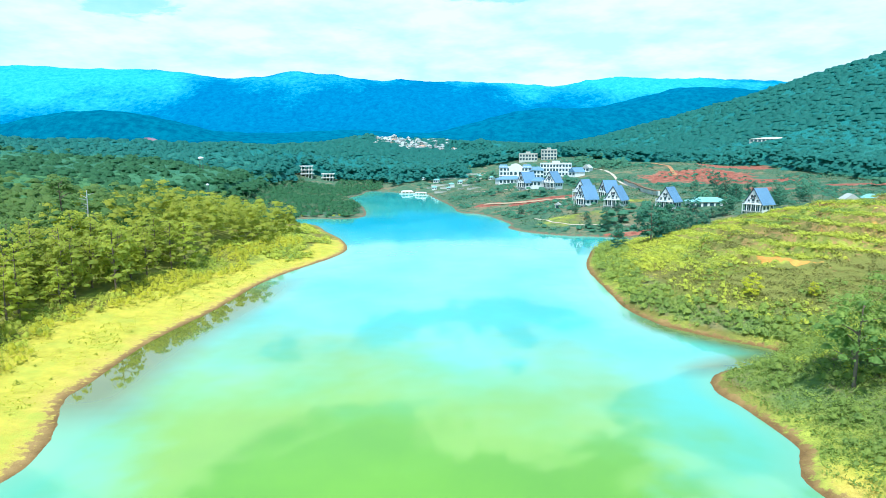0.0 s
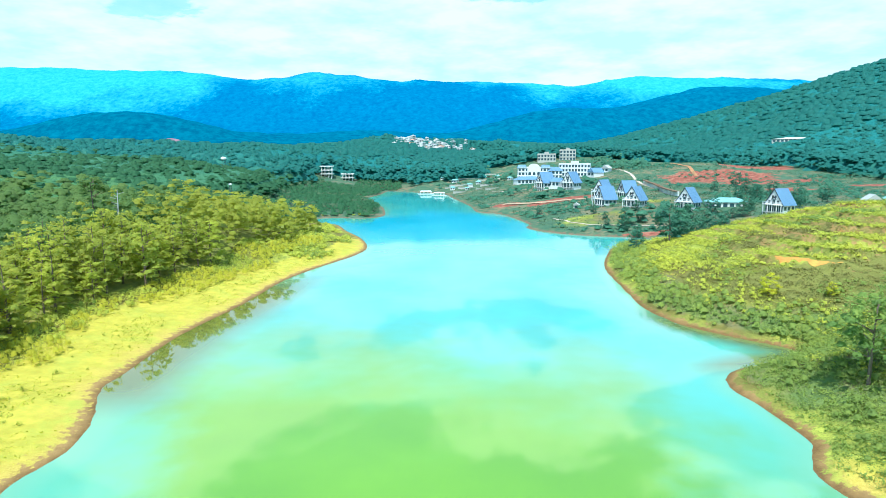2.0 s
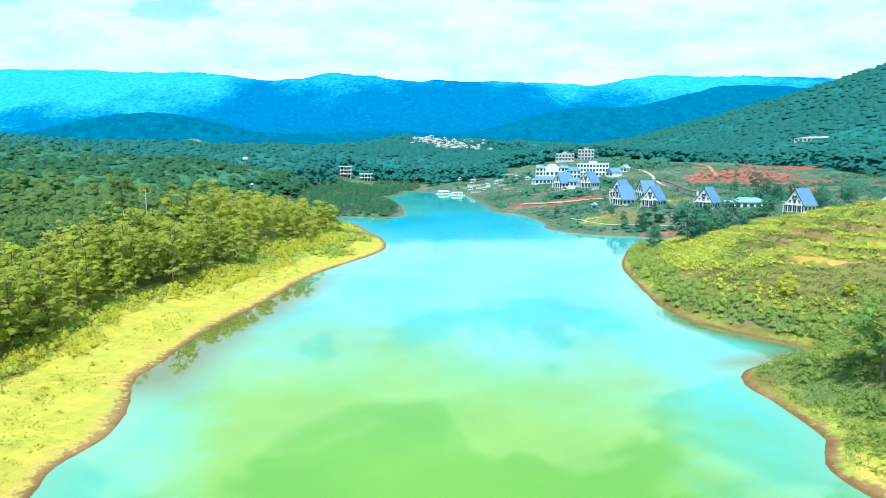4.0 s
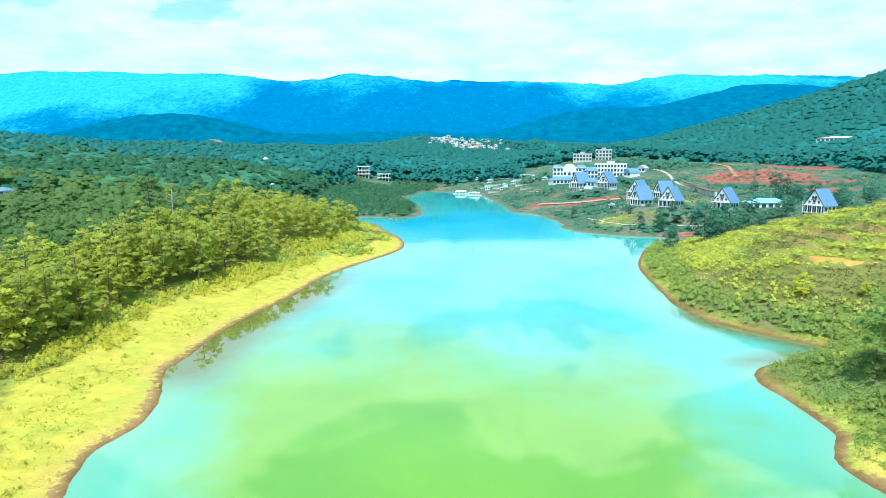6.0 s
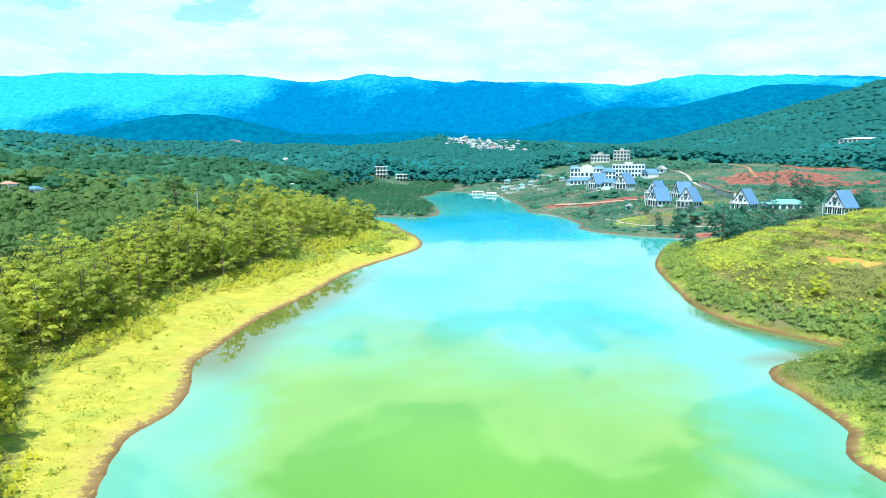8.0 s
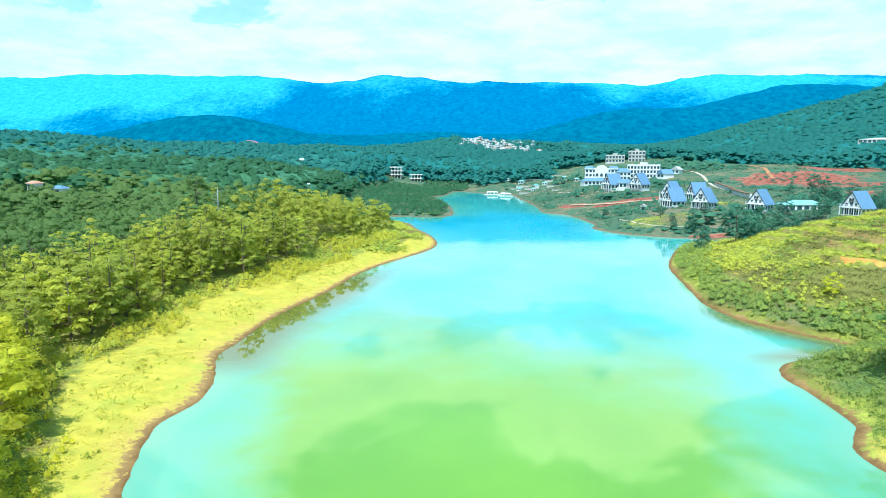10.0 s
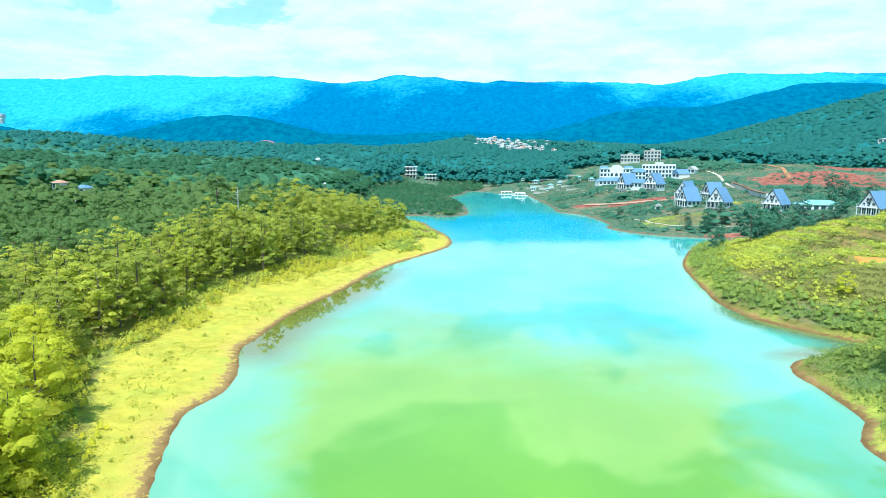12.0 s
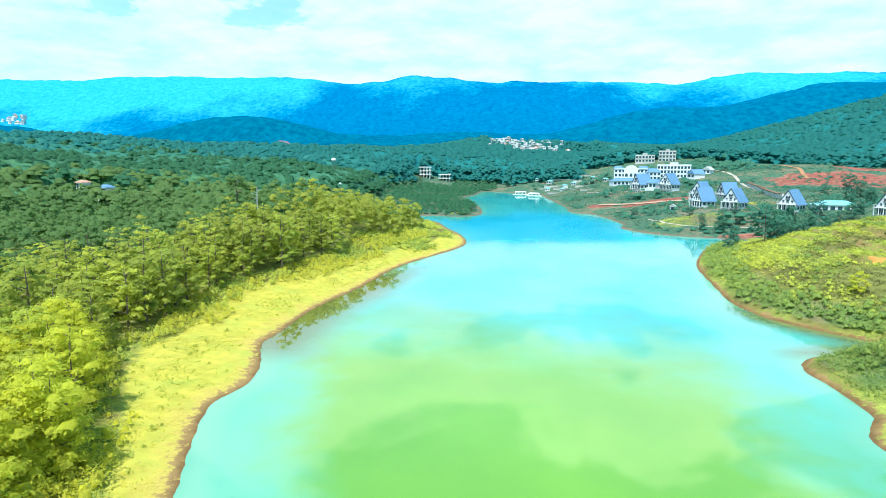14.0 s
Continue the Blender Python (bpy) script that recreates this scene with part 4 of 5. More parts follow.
plant("grass", "rough green grass on the near bank", 36, 80, 46, 95, 0.72, lambda x, y, d, v: (x > 0) & (d > 1.7 + 0.5 * v) & (d < 24) & (v > -0.45), 0.6, 0.45, 20, 0.13, M_BANK, 0.75, 6.0)
plant("shrubs", "bright yellow-green shrubs on the slope", 40, 120, 60, 205, 1.6, lambda x, y, d, v: (x > 0) & (d > 7 + 3 * np.sin(y * 0.11)) & (d < 14 + 3 * np.sin(y * 0.11)) & (v > -0.3), 1.1, 1.2, 44, 0.20, M_SHRUB, 0.85)
plant("grass", "rough yellow-green grass on the slope", 40, 128, 88, 175, 1.1, lambda x, y, d, v: (x > 0) & (d > 2.5) & (d < 75) & (red_cuts(x, y) < 0.4) & (heath_at(x, y) < 0.05) & (v > -0.6), 0.8, 0.45, 10, 0.20, M_SHRUB, 0.55, 13.0)
plant("shrubs", "rows of bright yellow-green bushes along the terraces", 50, 138, 88, 205, 1.15, lambda x, y, d, v: (x > 0) & (d > 14) & (red_cuts(x, y) < 0.4) & (lie_of_land(x, y)[1]["shelf"] > 0.34) & (lie_of_land(x, y)[1]["shelf"] < 0.8) & (v - heath_at(x, y) > -0.12), 1.0, 0.6, 26, 0.20, M_SHRUB, 0.6, 11.0)
plant("shrubs", "dark green thickets on the open slope", 44, 128, 92, 200, 1.6, lambda x, y, d, v: (x > 0) & (d > 12) & (rough_noise(x + 300, y * 1.6, 17, 2) + 0.4 * v > 0.16) & (red_cuts(x, y) < 0.3), 1.3, 1.0, 44, 0.22, M_BANK, 0.2, 6.0)
plant("shrubs", "olive brown heath in patches on the slope", 44, 128, 88, 200, 1.25, lambda x, y, d, v: (x > 0) & (d > 9) & (heath_at(x, y) + 0.15 * v > 0) & (red_cuts(x, y) < 0.3), 1.0, 0.48, 30, 0.17, M_HEATH, 0.45, 6.0)
plant("shrubs", "light green bushes in patches on the slope", 44, 128, 88, 200, 1.5, lambda x, y, d, v: (x > 0) & (d > 6) & (rough_noise(x + 90, y * 1.6 + 70, 15, 2) + 0.4 * v - heath_at(x, y) > 0.26) & (red_cuts(x, y) < 0.3), 1.1, 0.9, 28, 0.22, M_SHRUB, 0.85, 5.0)
plant("shrubs", "green scrub on the far shore", -110, -12, 270, 575, 3.8, lambda x, y, d, v: (x < 0) & (d > 2.5) & (d < 84) & (v > -0.5) & ~((np.abs(x + 71) < 18) & (y > 520)), 2.5, 2.8, 14, 0.5, M_WOODS, 0.45, 16.0)
plant("shrubs", "light green bushes on the far shore", -110, -12, 270, 575, 5.0, lambda x, y, d, v: (x < 0) & (d > 2.5) & (d < 70) & (v > 0.1), 2.2, 2.6, 26, 0.5, M_MEADOW, 0.7, 22.0)
plant("shrubs", "scrub and hedges between the houses", 20, 330, 205, 520, 4.0, lambda x, y, d, v: (x > 0) & (d > 3) & (red_cuts(x, y) < 0.3) & (v > 0.06) & (lawn_at(x, y) < 0.3), 1.8, 1.6, 14, 0.46, M_HEDGE, 0.45, 26.0)
plant("grass", "green meadow grass between the houses", 25, 330, 205, 520, 3.2, lambda x, y, d, v: (x > 0) & (d > 2) & (red_cuts(x, y) < 0.3) & (v < 0.3), 1.6, 0.4, 6, 0.36, M_MEADOW, 0.5, 38.0)
plant("shrubs", "low green clumps on the red building land", 150, 330, 360, 500, 5.5, lambda x, y, d, v: (red_cuts(x, y) > 0.3) & (v > 0.12), 1.8, 1.4, 20, 0.45, M_HEDGE, 0.4, 18.0)


def scrub_trees():
    """Small trees over the rough land between the houses and the mountain."""
    x, y = scattered(rng, 60, 430, 215, 640, 6.0)
    d = shore_distance(x, y)
    ok = (d > 14) & (rough_noise(x, y, 45, 3) + 0.3 * ease(200, 330, np.hypot(x - 40, y - 200)) > 0.32) & ~((x > 150) & (x < 275) & (y > 330) & (y < 480)) & (red_cuts(x, y) < 0.2) & (np.abs(x) < 0.98 * y + 70)
    for hx, hy, r in ((133, 222, 16), (112, 249, 13), (94, 260, 15), (86, 276, 13), (98, 298, 16), (92, 368, 22), (127, 247, 14), (110, 480, 40), (140, 470, 22), (135, 577, 34), (142, 335, 16), (128, 290, 12), (152, 400, 14)):
        ok &= np.hypot(x - hx, y - hy) > r
    x, y = x[ok], y[ok]
    me = woods_mesh("scrub_trees", rng, x, y, lie_of_land(x, y)[0], rng.uniform(3, 7, len(x)), rng.uniform(2.0, 3.6, len(x)), 3, 1, 0.5, M_HEDGE, 0.8)
    tagged(new("scrub_trees", me), "small dark green trees between village and mountain", "trees", kind="stuff")


scrub_trees()


def single_trees():
    """Pines and broad trees that stand alone."""
    big = pine_tree("pine_tree", 71, 11.0, 4.2, M_DARK, 44, 60, 0.2, 0.34, core=0.42, label="tall dark green pine on the grassy east bank")
    big.matrix_world = pose(50.4, 70.9, ground_z(50.4, 70.9), 0, 0, 40)
    second = copy_thing(big, pose(55.5, 71.5, ground_z(55.5, 71.5), 0, 0, 200) @ Matrix.Scale(1.05, 4))
    second.matrix_basis = pose(55.5, 71.5, ground_z(55.5, 71.5), 0, 0, 200) @ Matrix.Scale(1.05, 4)
    bush = pine_tree("small_tree", 72, 4.4, 1.9, M_LIME, 22, 26, 0.2, 0.12, "small bright green tree on the open slope")
    bush.matrix_world = pose(61.6, 108.3, ground_z(61.6, 108.3))
    sapling = copy_thing(bush, pose(69, 103, ground_z(69, 103), 0, 0, 90))
    sapling.matrix_basis = pose(69, 103, ground_z(69, 103), 0, 0, 90) @ Matrix.Scale(0.6, 4)
    round_tree = pine_tree("broad_tree", 73, 8.6, 3.7, M_HEDGE, 36, 26, 0.34, 0.14, core=0.5, label="dark green spreading tree below the houses")
    for n, (x, y, s) in enumerate(((69.5, 168, 1.35), (76, 176, 1.0), (84, 186, 0.9), (62, 172, 0.7), (82, 238, 0.7), (88, 237, 0.6), (76, 243, 0.4), (105, 234, 0.7), (116, 236, 0.8), (122, 225, 0.75), (108, 226, 0.65),
                                  (128, 232, 0.7), (92, 252, 0.55), (140, 262, 0.8), (152, 268, 0.8), (148, 232, 0.6), (152, 240, 0.9), (160, 250, 0.9), (165, 300, 1.0), (176, 330, 1.1), (120, 262, 0.6), (75, 256, 0.5), (58, 284, 0.5), (78, 227, 0.75), (80, 219, 0.6), (96, 215, 0.7), (98, 208, 0.8), (106, 214, 0.7), (104, 206, 0.75), (118, 225, 0.5), (112, 219, 0.6),
                                  (128, 231, 0.5), (171, 287, 0.9), (159, 281, 0.8), (128, 200, 0.5), (133, 201, 0.6), (156, 314, 0.75), (73, 231, 0.45), (166, 292, 0.7), (176, 256, 0.8), (182, 268, 0.7))):
        at = pose(x, y, ground_z(x, y), 0, 0, n * 67) @ Matrix.Scale(s, 4)
        one = round_tree if n == 0 else copy_thing(round_tree, at)
        one.matrix_basis = at


single_trees()

# ---- A-frame houses ----
def a_frame_house(label):
    """White lakeside house: a glazed ground storey with a deck, and a tall steep blue roof."""
    house = new("house")
    bm = bmesh.new()
    box(bm, (-4.6, -3.6, -1.6), (4.6, 5.4, 3.0))
    part("ground_storey", bm, M_WHITE, house)
    bm = bmesh.new()
    prism(bm, [(-4.75, 3.0), (4.75, 3.0), (0, 9.0)], -4.05, 5.2)
    part("gable_wall", bm, M_WHITE, house)
    for side in (-1, 1):
        bm = bmesh.new()
        prism(bm, [(side * 5.5, 2.5), (side * 5.15, 2.35), (0, 9.05), (0, 9.45)], -4.3, 5.8)
        bmesh.ops.recalc_face_normals(bm, faces=bm.faces)
        roof = part("roof", bm, M_ROOF, house)
        bm = bmesh.new()
        for k in range(11):
            y = -4.1 + k * 0.97
            prism(bm, [(side * 5.54, 2.56), (side * 5.46, 2.5), (0, 9.42), (0, 9.52)], y, y + 0.06)
        bmesh.ops.recalc_face_normals(bm, faces=bm.faces)
        part("seam", bm, M_ROOF, roof)
        bm = bmesh.new()
        prism(bm, [(side * 5.53, 2.35), (side * 5.28, 2.3), (0, 9.1), (0, 9.5)], -4.5, -4.25)
        bmesh.ops.recalc_face_normals(bm, faces=bm.faces)
        part("bargeboard", bm, M_TRIM, house)
    bm = bmesh.new()
    box(bm, (-5.0, -5.6, 2.75), (5.0, -3.3, 3.0))
    balcony = part("balcony", bm, M_WHITE, house)
    bm = bmesh.new()
    for x in np.linspace(-4.9, 4.9, 15):
        box(bm, (x - 0.04, -5.55, 3.0), (x + 0.04, -5.47, 3.95))
    box(bm, (-5.0, -5.57, 3.95), (5.0, -5.45, 4.05))
    part("railing", bm, M_WHITE, balcony)
    bm = bmesh.new()
    box(bm, (-5.0, -5.6, -0.35), (5.0, -3.3, -0.1))
    part("deck", bm, M_CONCRETE, house)
    for x in (-4.7, -2.35, 0, 2.35, 4.7):
        bm = bmesh.new()
        box(bm, (x - 0.16, -5.4, -2.2), (x + 0.16, -5.08, 2.75))
        part("post", bm, M_WHITE, house)
    for x in (-3.5, -1.2, 1.2, 3.5):
        bm = bmesh.new()
        box(bm, (x - 0.95, -3.66, 0.0), (x + 0.95, -3.55, 2.5))
        part("glazed_door", bm, M_GLASS, house)
    for y in (-1.8, 1.0, 3.8):
        for side in (-1, 1):
            bm = bmesh.new()
            box(bm, (side * 4.63 - 0.05, y - 0.8, 0.6), (side * 4.63 + 0.05, y + 0.8, 2.1))
            part("window", bm, M_GLASS, house)
    for x, z, w, h in ((-2.3, 3.5, 0.8, 1.0), (0, 3.3, 1.1, 1.6), (2.3, 3.5, 0.8, 1.0), (-0.75, 5.7, 0.6, 0.8), (0.75, 5.7, 0.6, 0.8)):
        bm = bmesh.new()
        box(bm, (x - w / 2, -4.12, z), (x + w / 2, -4.01, z + h))
        pane = part("window", bm, M_GLASS, house)
        bm = bmesh.new()
        for lo, hi in (((x - w / 2 - 0.12, -4.17, z - 0.1), (x - w / 2, -4.03, z + h)), ((x + w / 2, -4.17, z - 0.1), (x + w / 2 + 0.12, -4.03, z + h)), ((x - w / 2 - 0.12, -4.17, z + h), (x + w / 2 + 0.12, -4.03, z + h + 0.12))):
            box(bm, lo, hi)
        part("frame", bm, M_TRIM, pane)
    bm = bmesh.new()
    prism(bm, [(-1.3, 5.0), (-1.05, 4.95), (0, 6.0), (1.05, 4.95), (1.3, 5.0), (0, 6.35)], -4.5, -4.0)
    part("porch_hood", bm, M_TRIM, house)
    return tagged(house, label, "house", "A-frame houses on the shore")


first = a_frame_house("white A-frame house with steep blue roof and balcony")
for n, (x, y, turn) in enumerate([(133.5, 222, 79), (112, 249, 64), (94, 260, 61), (86, 276, 85), (91.5, 297, 65), (105, 301, 92), (94, 366, 62), (80, 376, 83)]):
    at = pose(x, y, ground_z(x, y) + (0.3 if n < 4 else 1.4 if n != 5 else 0.0), 0, 0, 13 - turn) @ Matrix.Diagonal((0.74, 0.76, 0.88, 1) if n < 6 else (0.86, 0.90, 0.98, 1))
    one = first if n == 0 else copy_thing(first, at)
    one.matrix_basis = at


# ---- the village ----
M_PALE = plain("pale_render", (0.78, 0.78, 0.72), (0.66, 0.68, 0.66), 0.3)
M_SAND = plain("bare_concrete_render", (0.56, 0.56, 0.50), (0.46, 0.47, 0.43), 0.3)
# Pinkish earth with the violet of distance haze mixed in.
M_PINK = plain("hazed_pinkish_earth", (0.20, 0.14, 0.18), (0.28, 0.19, 0.22), 0.1, 0.95, 0.1)
M_TAN = plain("tan_earth", (0.40, 0.27, 0.17), (0.52, 0.38, 0.26), 0.2, 0.95, 0.1)
M_AQUA = plain("pale_turquoise_roof", (0.20, 0.50, 0.50), (0.28, 0.58, 0.57), 0.3, 0.5, 0.4)
M_TILE = plain("terracotta_roof", (0.55, 0.26, 0.17), (0.66, 0.38, 0.28), 0.4)
M_BROWN = plain("brown_timber", (0.17, 0.10, 0.06), (0.28, 0.17, 0.10), 0.5)
M_PATH = plain("pale_concrete_path", (0.46, 0.38, 0.29), (0.58, 0.50, 0.40), 0.2)
M_EARTH = plain("orange_earth_track", (0.38, 0.18, 0.09), (0.50, 0.27, 0.13), 0.2, 0.95, 0.1)


def block(name, label, category, w, deep, storeys, bays, wall, roof, roof_kind="flat", arches=False, group=""):
    """A storeyed building: walls with plinth and bands, windows bay by bay, and its roof."""
    thing, high = new(name), storeys * 3.2
    bm = bmesh.new()
    box(bm, (-w / 2, -deep / 2, -3.0), (w / 2, deep / 2, high))
    part("wall", bm, wall, thing)
    for s in range(1, storeys + 1):
        bm = bmesh.new()
        box(bm, (-w / 2 - 0.25, -deep / 2 - 0.25, s * 3.2 - 0.25), (w / 2 + 0.25, deep / 2 + 0.25, s * 3.2))
        part("cornice", bm, wall, thing)
    step = w / bays
    for s in range(storeys):
        for b in range(bays):
            x, z = -w / 2 + (b + 0.5) * step, s * 3.2 + 0.8
            bm = bmesh.new()
            ww = step * 0.32
            outline = [(x - ww, z), (x + ww, z), (x + ww, z + 1.6), (x + ww * 0.6, z + 2.0), (x - ww * 0.6, z + 2.0), (x - ww, z + 1.6)] if arches and s < 2 else [(x - ww, z), (x + ww, z), (x + ww, z + 1.9), (x - ww, z + 1.9)]
            prism(bm, outline, -deep / 2 - 0.06, -deep / 2 + 0.1)
            part("window", bm, M_GLASS, thing)
    bm = bmesh.new()
    if roof_kind == "gable":
        prism(bm, [(-w / 2 - 0.5, high - 0.2), (w / 2 + 0.5, high - 0.2), (0, high + w * 0.42)], -deep / 2 - 0.5, deep / 2 + 0.5)
    elif roof_kind == "hip":
        vs = box(bm, (-w / 2 - 0.5, -deep / 2 - 0.5, high), (w / 2 + 0.5, deep / 2 + 0.5, high + deep * 0.28))
        for v in vs[4:]:
            v.co.x, v.co.y = v.co.x * 0.5, v.co.y * 0.06
    else:
        for lo, hi in (((-w / 2, -deep / 2, high), (w / 2, -deep / 2 + 0.3, high + 0.8)), ((-w / 2, deep / 2 - 0.3, high), (w / 2, deep / 2, high + 0.8)), ((-w / 2, -deep / 2 + 0.3, high), (-w / 2 + 0.3, deep / 2 - 0.3, high + 0.8)), ((w / 2 - 0.3, -deep / 2 + 0.3, high), (w / 2, deep / 2 - 0.3, high + 0.8))):
            box(bm, lo, hi)
        box(bm, (-w * 0.12, -deep * 0.2, high), (w * 0.12, deep * 0.3, high + 2.4))
    part("roof", bm, roof, thing)
    return tagged(thing, label, category, group)


def put(thing, x, y, turn=0, up=0.0):
    thing.matrix_world = pose(x, y, ground_z(x, y) + up, 0, 0, -turn)
    return thing


def arched_hotel():
    """Hotel with a rounded middle bay, arched openings and blue roofs over its wings."""
    thing = block("hotel", "white three-storey hotel with arched windows and rounded gable", "hotel", 25, 12, 3, 9, M_WHITE, M_WHITE, arches=True)
    bm = bmesh.new()
    outline = [(-5.2, -1.0), (5.2, -1.0), (5.2, 9.8)] + [(4.2 * math.cos(a), 10.2 + 2.6 * math.sin(a)) for a in np.linspace(0, math.pi, 11)] + [(-5.2, 9.8)]
    prism(bm, outline, -7.2, -5.9)
    bay = part("middle_bay", bm, M_WHITE, thing)
    for z in (0.6, 4.0):
        for x in (-3.4, 0.0, 3.4):
            bm = bmesh.new()
            prism(bm, [(x - 1.0, z), (x + 1.0, z)] + [(x + 1.0 * math.cos(a), z + 1.5 + 0.9 * math.sin(a)) for a in np.linspace(0, math.pi, 9)], -7.28, -7.1)
            part("arched_window", bm, M_GLASS, bay)
    for x0, x1 in ((-13.0, -5.6), (5.6, 13.0)):
        bm = bmesh.new()
        vs = box(bm, (x0, -6.5, 9.62), (x1, 6.4, 11.9))
        for v in vs[4:]:
            v.co.x, v.co.y = (x0 + x1) / 2 + (v.co.x - (x0 + x1) / 2) * 0.72, v.co.y * 0.5
        part("wing_roof", bm, M_ROOF, thing, "blue metal roof")
    return thing


put(arched_hotel(), 94, 482, 8)
put(block("hotel_annex", "white two-storey hotel annex with blue hipped roof", "hotel", 11, 10, 2, 4, M_WHITE, M_ROOF, "hip"), 110, 478, 8)
put(block("hut", "tiny white hut beside the lakeside lawn", "hut", 2.2, 2.2, 1, 1, M_WHITE, M_CONCRETE, "gable"), 75, 283, 20, -1.4)
put(block("hotel_wing", "low white hotel wing with blue roof", "building", 20, 8, 1, 7, M_WHITE, M_ROOF, "hip"), 82, 440, -12)
put(block("hotel", "white three-storey hotel block with flat roof", "hotel", 24, 11, 3, 10, M_WHITE, M_WHITE), 126, 478, 18)
put(block("hall", "white hall with steep blue gabled roof", "building", 8, 9, 1, 2, M_WHITE, M_ROOF, "gable"), 138, 462, 70)
put(block("house", "small white house with grey gabled roof", "house", 6, 7, 1, 2, M_WHITE, M_CONCRETE, "gable"), 152, 480, 40)
put(block("house", "small white house with low blue roof between A-frames", "house", 8, 8, 1, 3, M_WHITE, M_ROOF, "hip"), 87.5, 373, 50, 1.5)
put(block("unfinished_building", "unfinished pale concrete building on the hillside", "building", 17, 12, 2, 6, M_SAND, M_SAND), 125, 577, 10)
put(block("unfinished_building", "unfinished pale concrete tower block on the hillside", "building", 15, 12, 3, 5, M_SAND, M_SAND), 146, 580, 14, -1.5)
put(block("shed", "long low shed with pale turquoise roof", "shed", 15, 6, 1, 6, M_PALE, M_AQUA, "hip"), 127, 247, 10, -1.6)
put(block("house", "white house with turquoise roof behind the slope", "house", 5, 4, 1, 2, M_PALE, M_AQUA, "hip"), 136, 172, 30, -0.2)
put(block("house", "small pale house at the top of the slope", "house", 3.6, 3.6, 1, 2, M_WHITE, M_CONCRETE, "gable"), 128, 171, 20, -0.2)
put(block("house", "white house with flat roof below the mountain", "house", 14, 9, 2, 4, M_WHITE, M_WHITE), 356, 432, 35)
put(block("greenhouse", "long pale greenhouse on the mountain side", "greenhouse", 44, 5, 1, 14, M_SAND, M_SAND, "hip"), 335, 520, 25, 6.0)


def frame_tower(label, w, deep, storeys):
    """Bare concrete building frame: slabs on columns."""
    thing = new("building_frame")
    for s in range(storeys):
        bm = bmesh.new()
        box(bm, (-w / 2 - 0.8, -deep / 2 - 0.6, 3.3 + s * 3.4), (w / 2 + 0.8, deep / 2 + 0.6, 4.0 + s * 3.4))
        part("slab", bm, M_PALE, thing)
        for x in np.linspace(-w / 2 + 0.6, w / 2 - 0.6, 4):
            for y in (-deep / 2 + 0.5, deep / 2 - 0.5):
                bm = bmesh.new()
                box(bm, (x - 0.25, y - 0.25, s * 3.4 - (4 if s == 0 else -0.5)), (x + 0.25, y + 0.25, 3.4 + s * 3.4))
                part("column", bm, M_PALE, thing)
    return tagged(thing, label, "building", "unfinished frames on the wooded hill")


put(frame_tower("bare white concrete frame of three floors", 10, 8, 3), -80, 556, 0, -1)
put(frame_tower("bare white concrete frame of two floors", 10, 7, 2), -62, 560, 0, -1.5)

# houses of the town in the valley
kinds = [block("town_house", lab, "house", w, dp, st, bays, M_PALE if st != 3 else M_SAND, rf, kind, group="houses of the valley town") for lab, w, dp, st, bays, rf, kind in
         (("white town house with flat roof", 10, 9, 2, 3, M_WHITE, "flat"), ("pale town house with terracotta roof", 12, 9, 1, 3, M_TILE, "hip"), ("tall narrow white town house", 7, 10, 3, 2, M_WHITE, "flat"))]
spots = []
town_rng = random.Random(4)
while len(spots) < 120:
    u = town_rng.random()
    y = 850 + 170 * town_rng.random()
    x = 34 + town_rng.gauss(0, 30) + (y - 900) * -0.35
    if all(math.hypot(x - a, y - b) > 7 for a, b in spots):
        spots.append((x, y))
for n, (x, y) in enumerate(spots):
    at = pose(x, y, ground_z(x, y) + 0.5, 0, 0, town_rng.uniform(-60, 60)) @ Matrix.Scale(town_rng.uniform(0.42, 0.8), 4)
    one = kinds[n] if n < 3 else copy_thing(kinds[n % 3 if town_rng.random() < 0.7 else 0], at)
    one.matrix_basis = at

# a village on the flank of the far ridge
for n in range(16):
    x, y = -2000 + town_rng.uniform(-55, 55), 2240 + town_rng.uniform(-25, 25)
    at = pose(x, y, float(ridge_height(np.array([x]), np.array([y]))[0][0]) + 1.0, 0, 0, town_rng.uniform(-30, 30)) @ Matrix.Scale(town_rng.uniform(0.9, 1.6), 4)
    copy_thing(kinds[n % 3], at).matrix_basis = at

# garden pavilions at the head of the lake
pavilion = block("pavilion", "small pale garden pavilion at the lake head", "pavilion", 6, 5, 1, 2, M_PALE, M_AQUA, "hip", group="garden pavilions")
for n, (x, y, turn) in enumerate(((40, 470, 0), (52, 500, 20), (34, 520, 40), (62, 540, 10), (46, 560, 70), (70, 520, 0), (24, 540, 15), (56, 590, 35), (44, 490, 80), (66, 495, 30), (30, 488, 10), (58, 555, 60), (38, 545, 5), (78, 500, 45))):
    at = pose(x, y, ground_z(x, y), 0, 0, -turn) @ Matrix.Scale(0.5 + 0.12 * (n % 3), 4)
    if n == 0:
        pavilion.matrix_basis = at
    else:
        copy_thing(pavilion, at).matrix_basis = at


def garden_wall(x, y, turn, length):
    """Low pale wall with a coping."""
    bm = bmesh.new()
    box(bm, (-length / 2, -0.25, -1.0), (length / 2, 0.25, 0.6))
    box(bm, (-length / 2 - 0.1, -0.4, 0.6), (length / 2 + 0.1, 0.4, 0.75))
    thing = part("garden_wall", bm, M_SAND)
    thing.matrix_world = pose(x, y, ground_z(x, y), 0, 0, turn)
    return tagged(thing, "low pale garden wall on the lake head terrace", "wall", "garden walls")


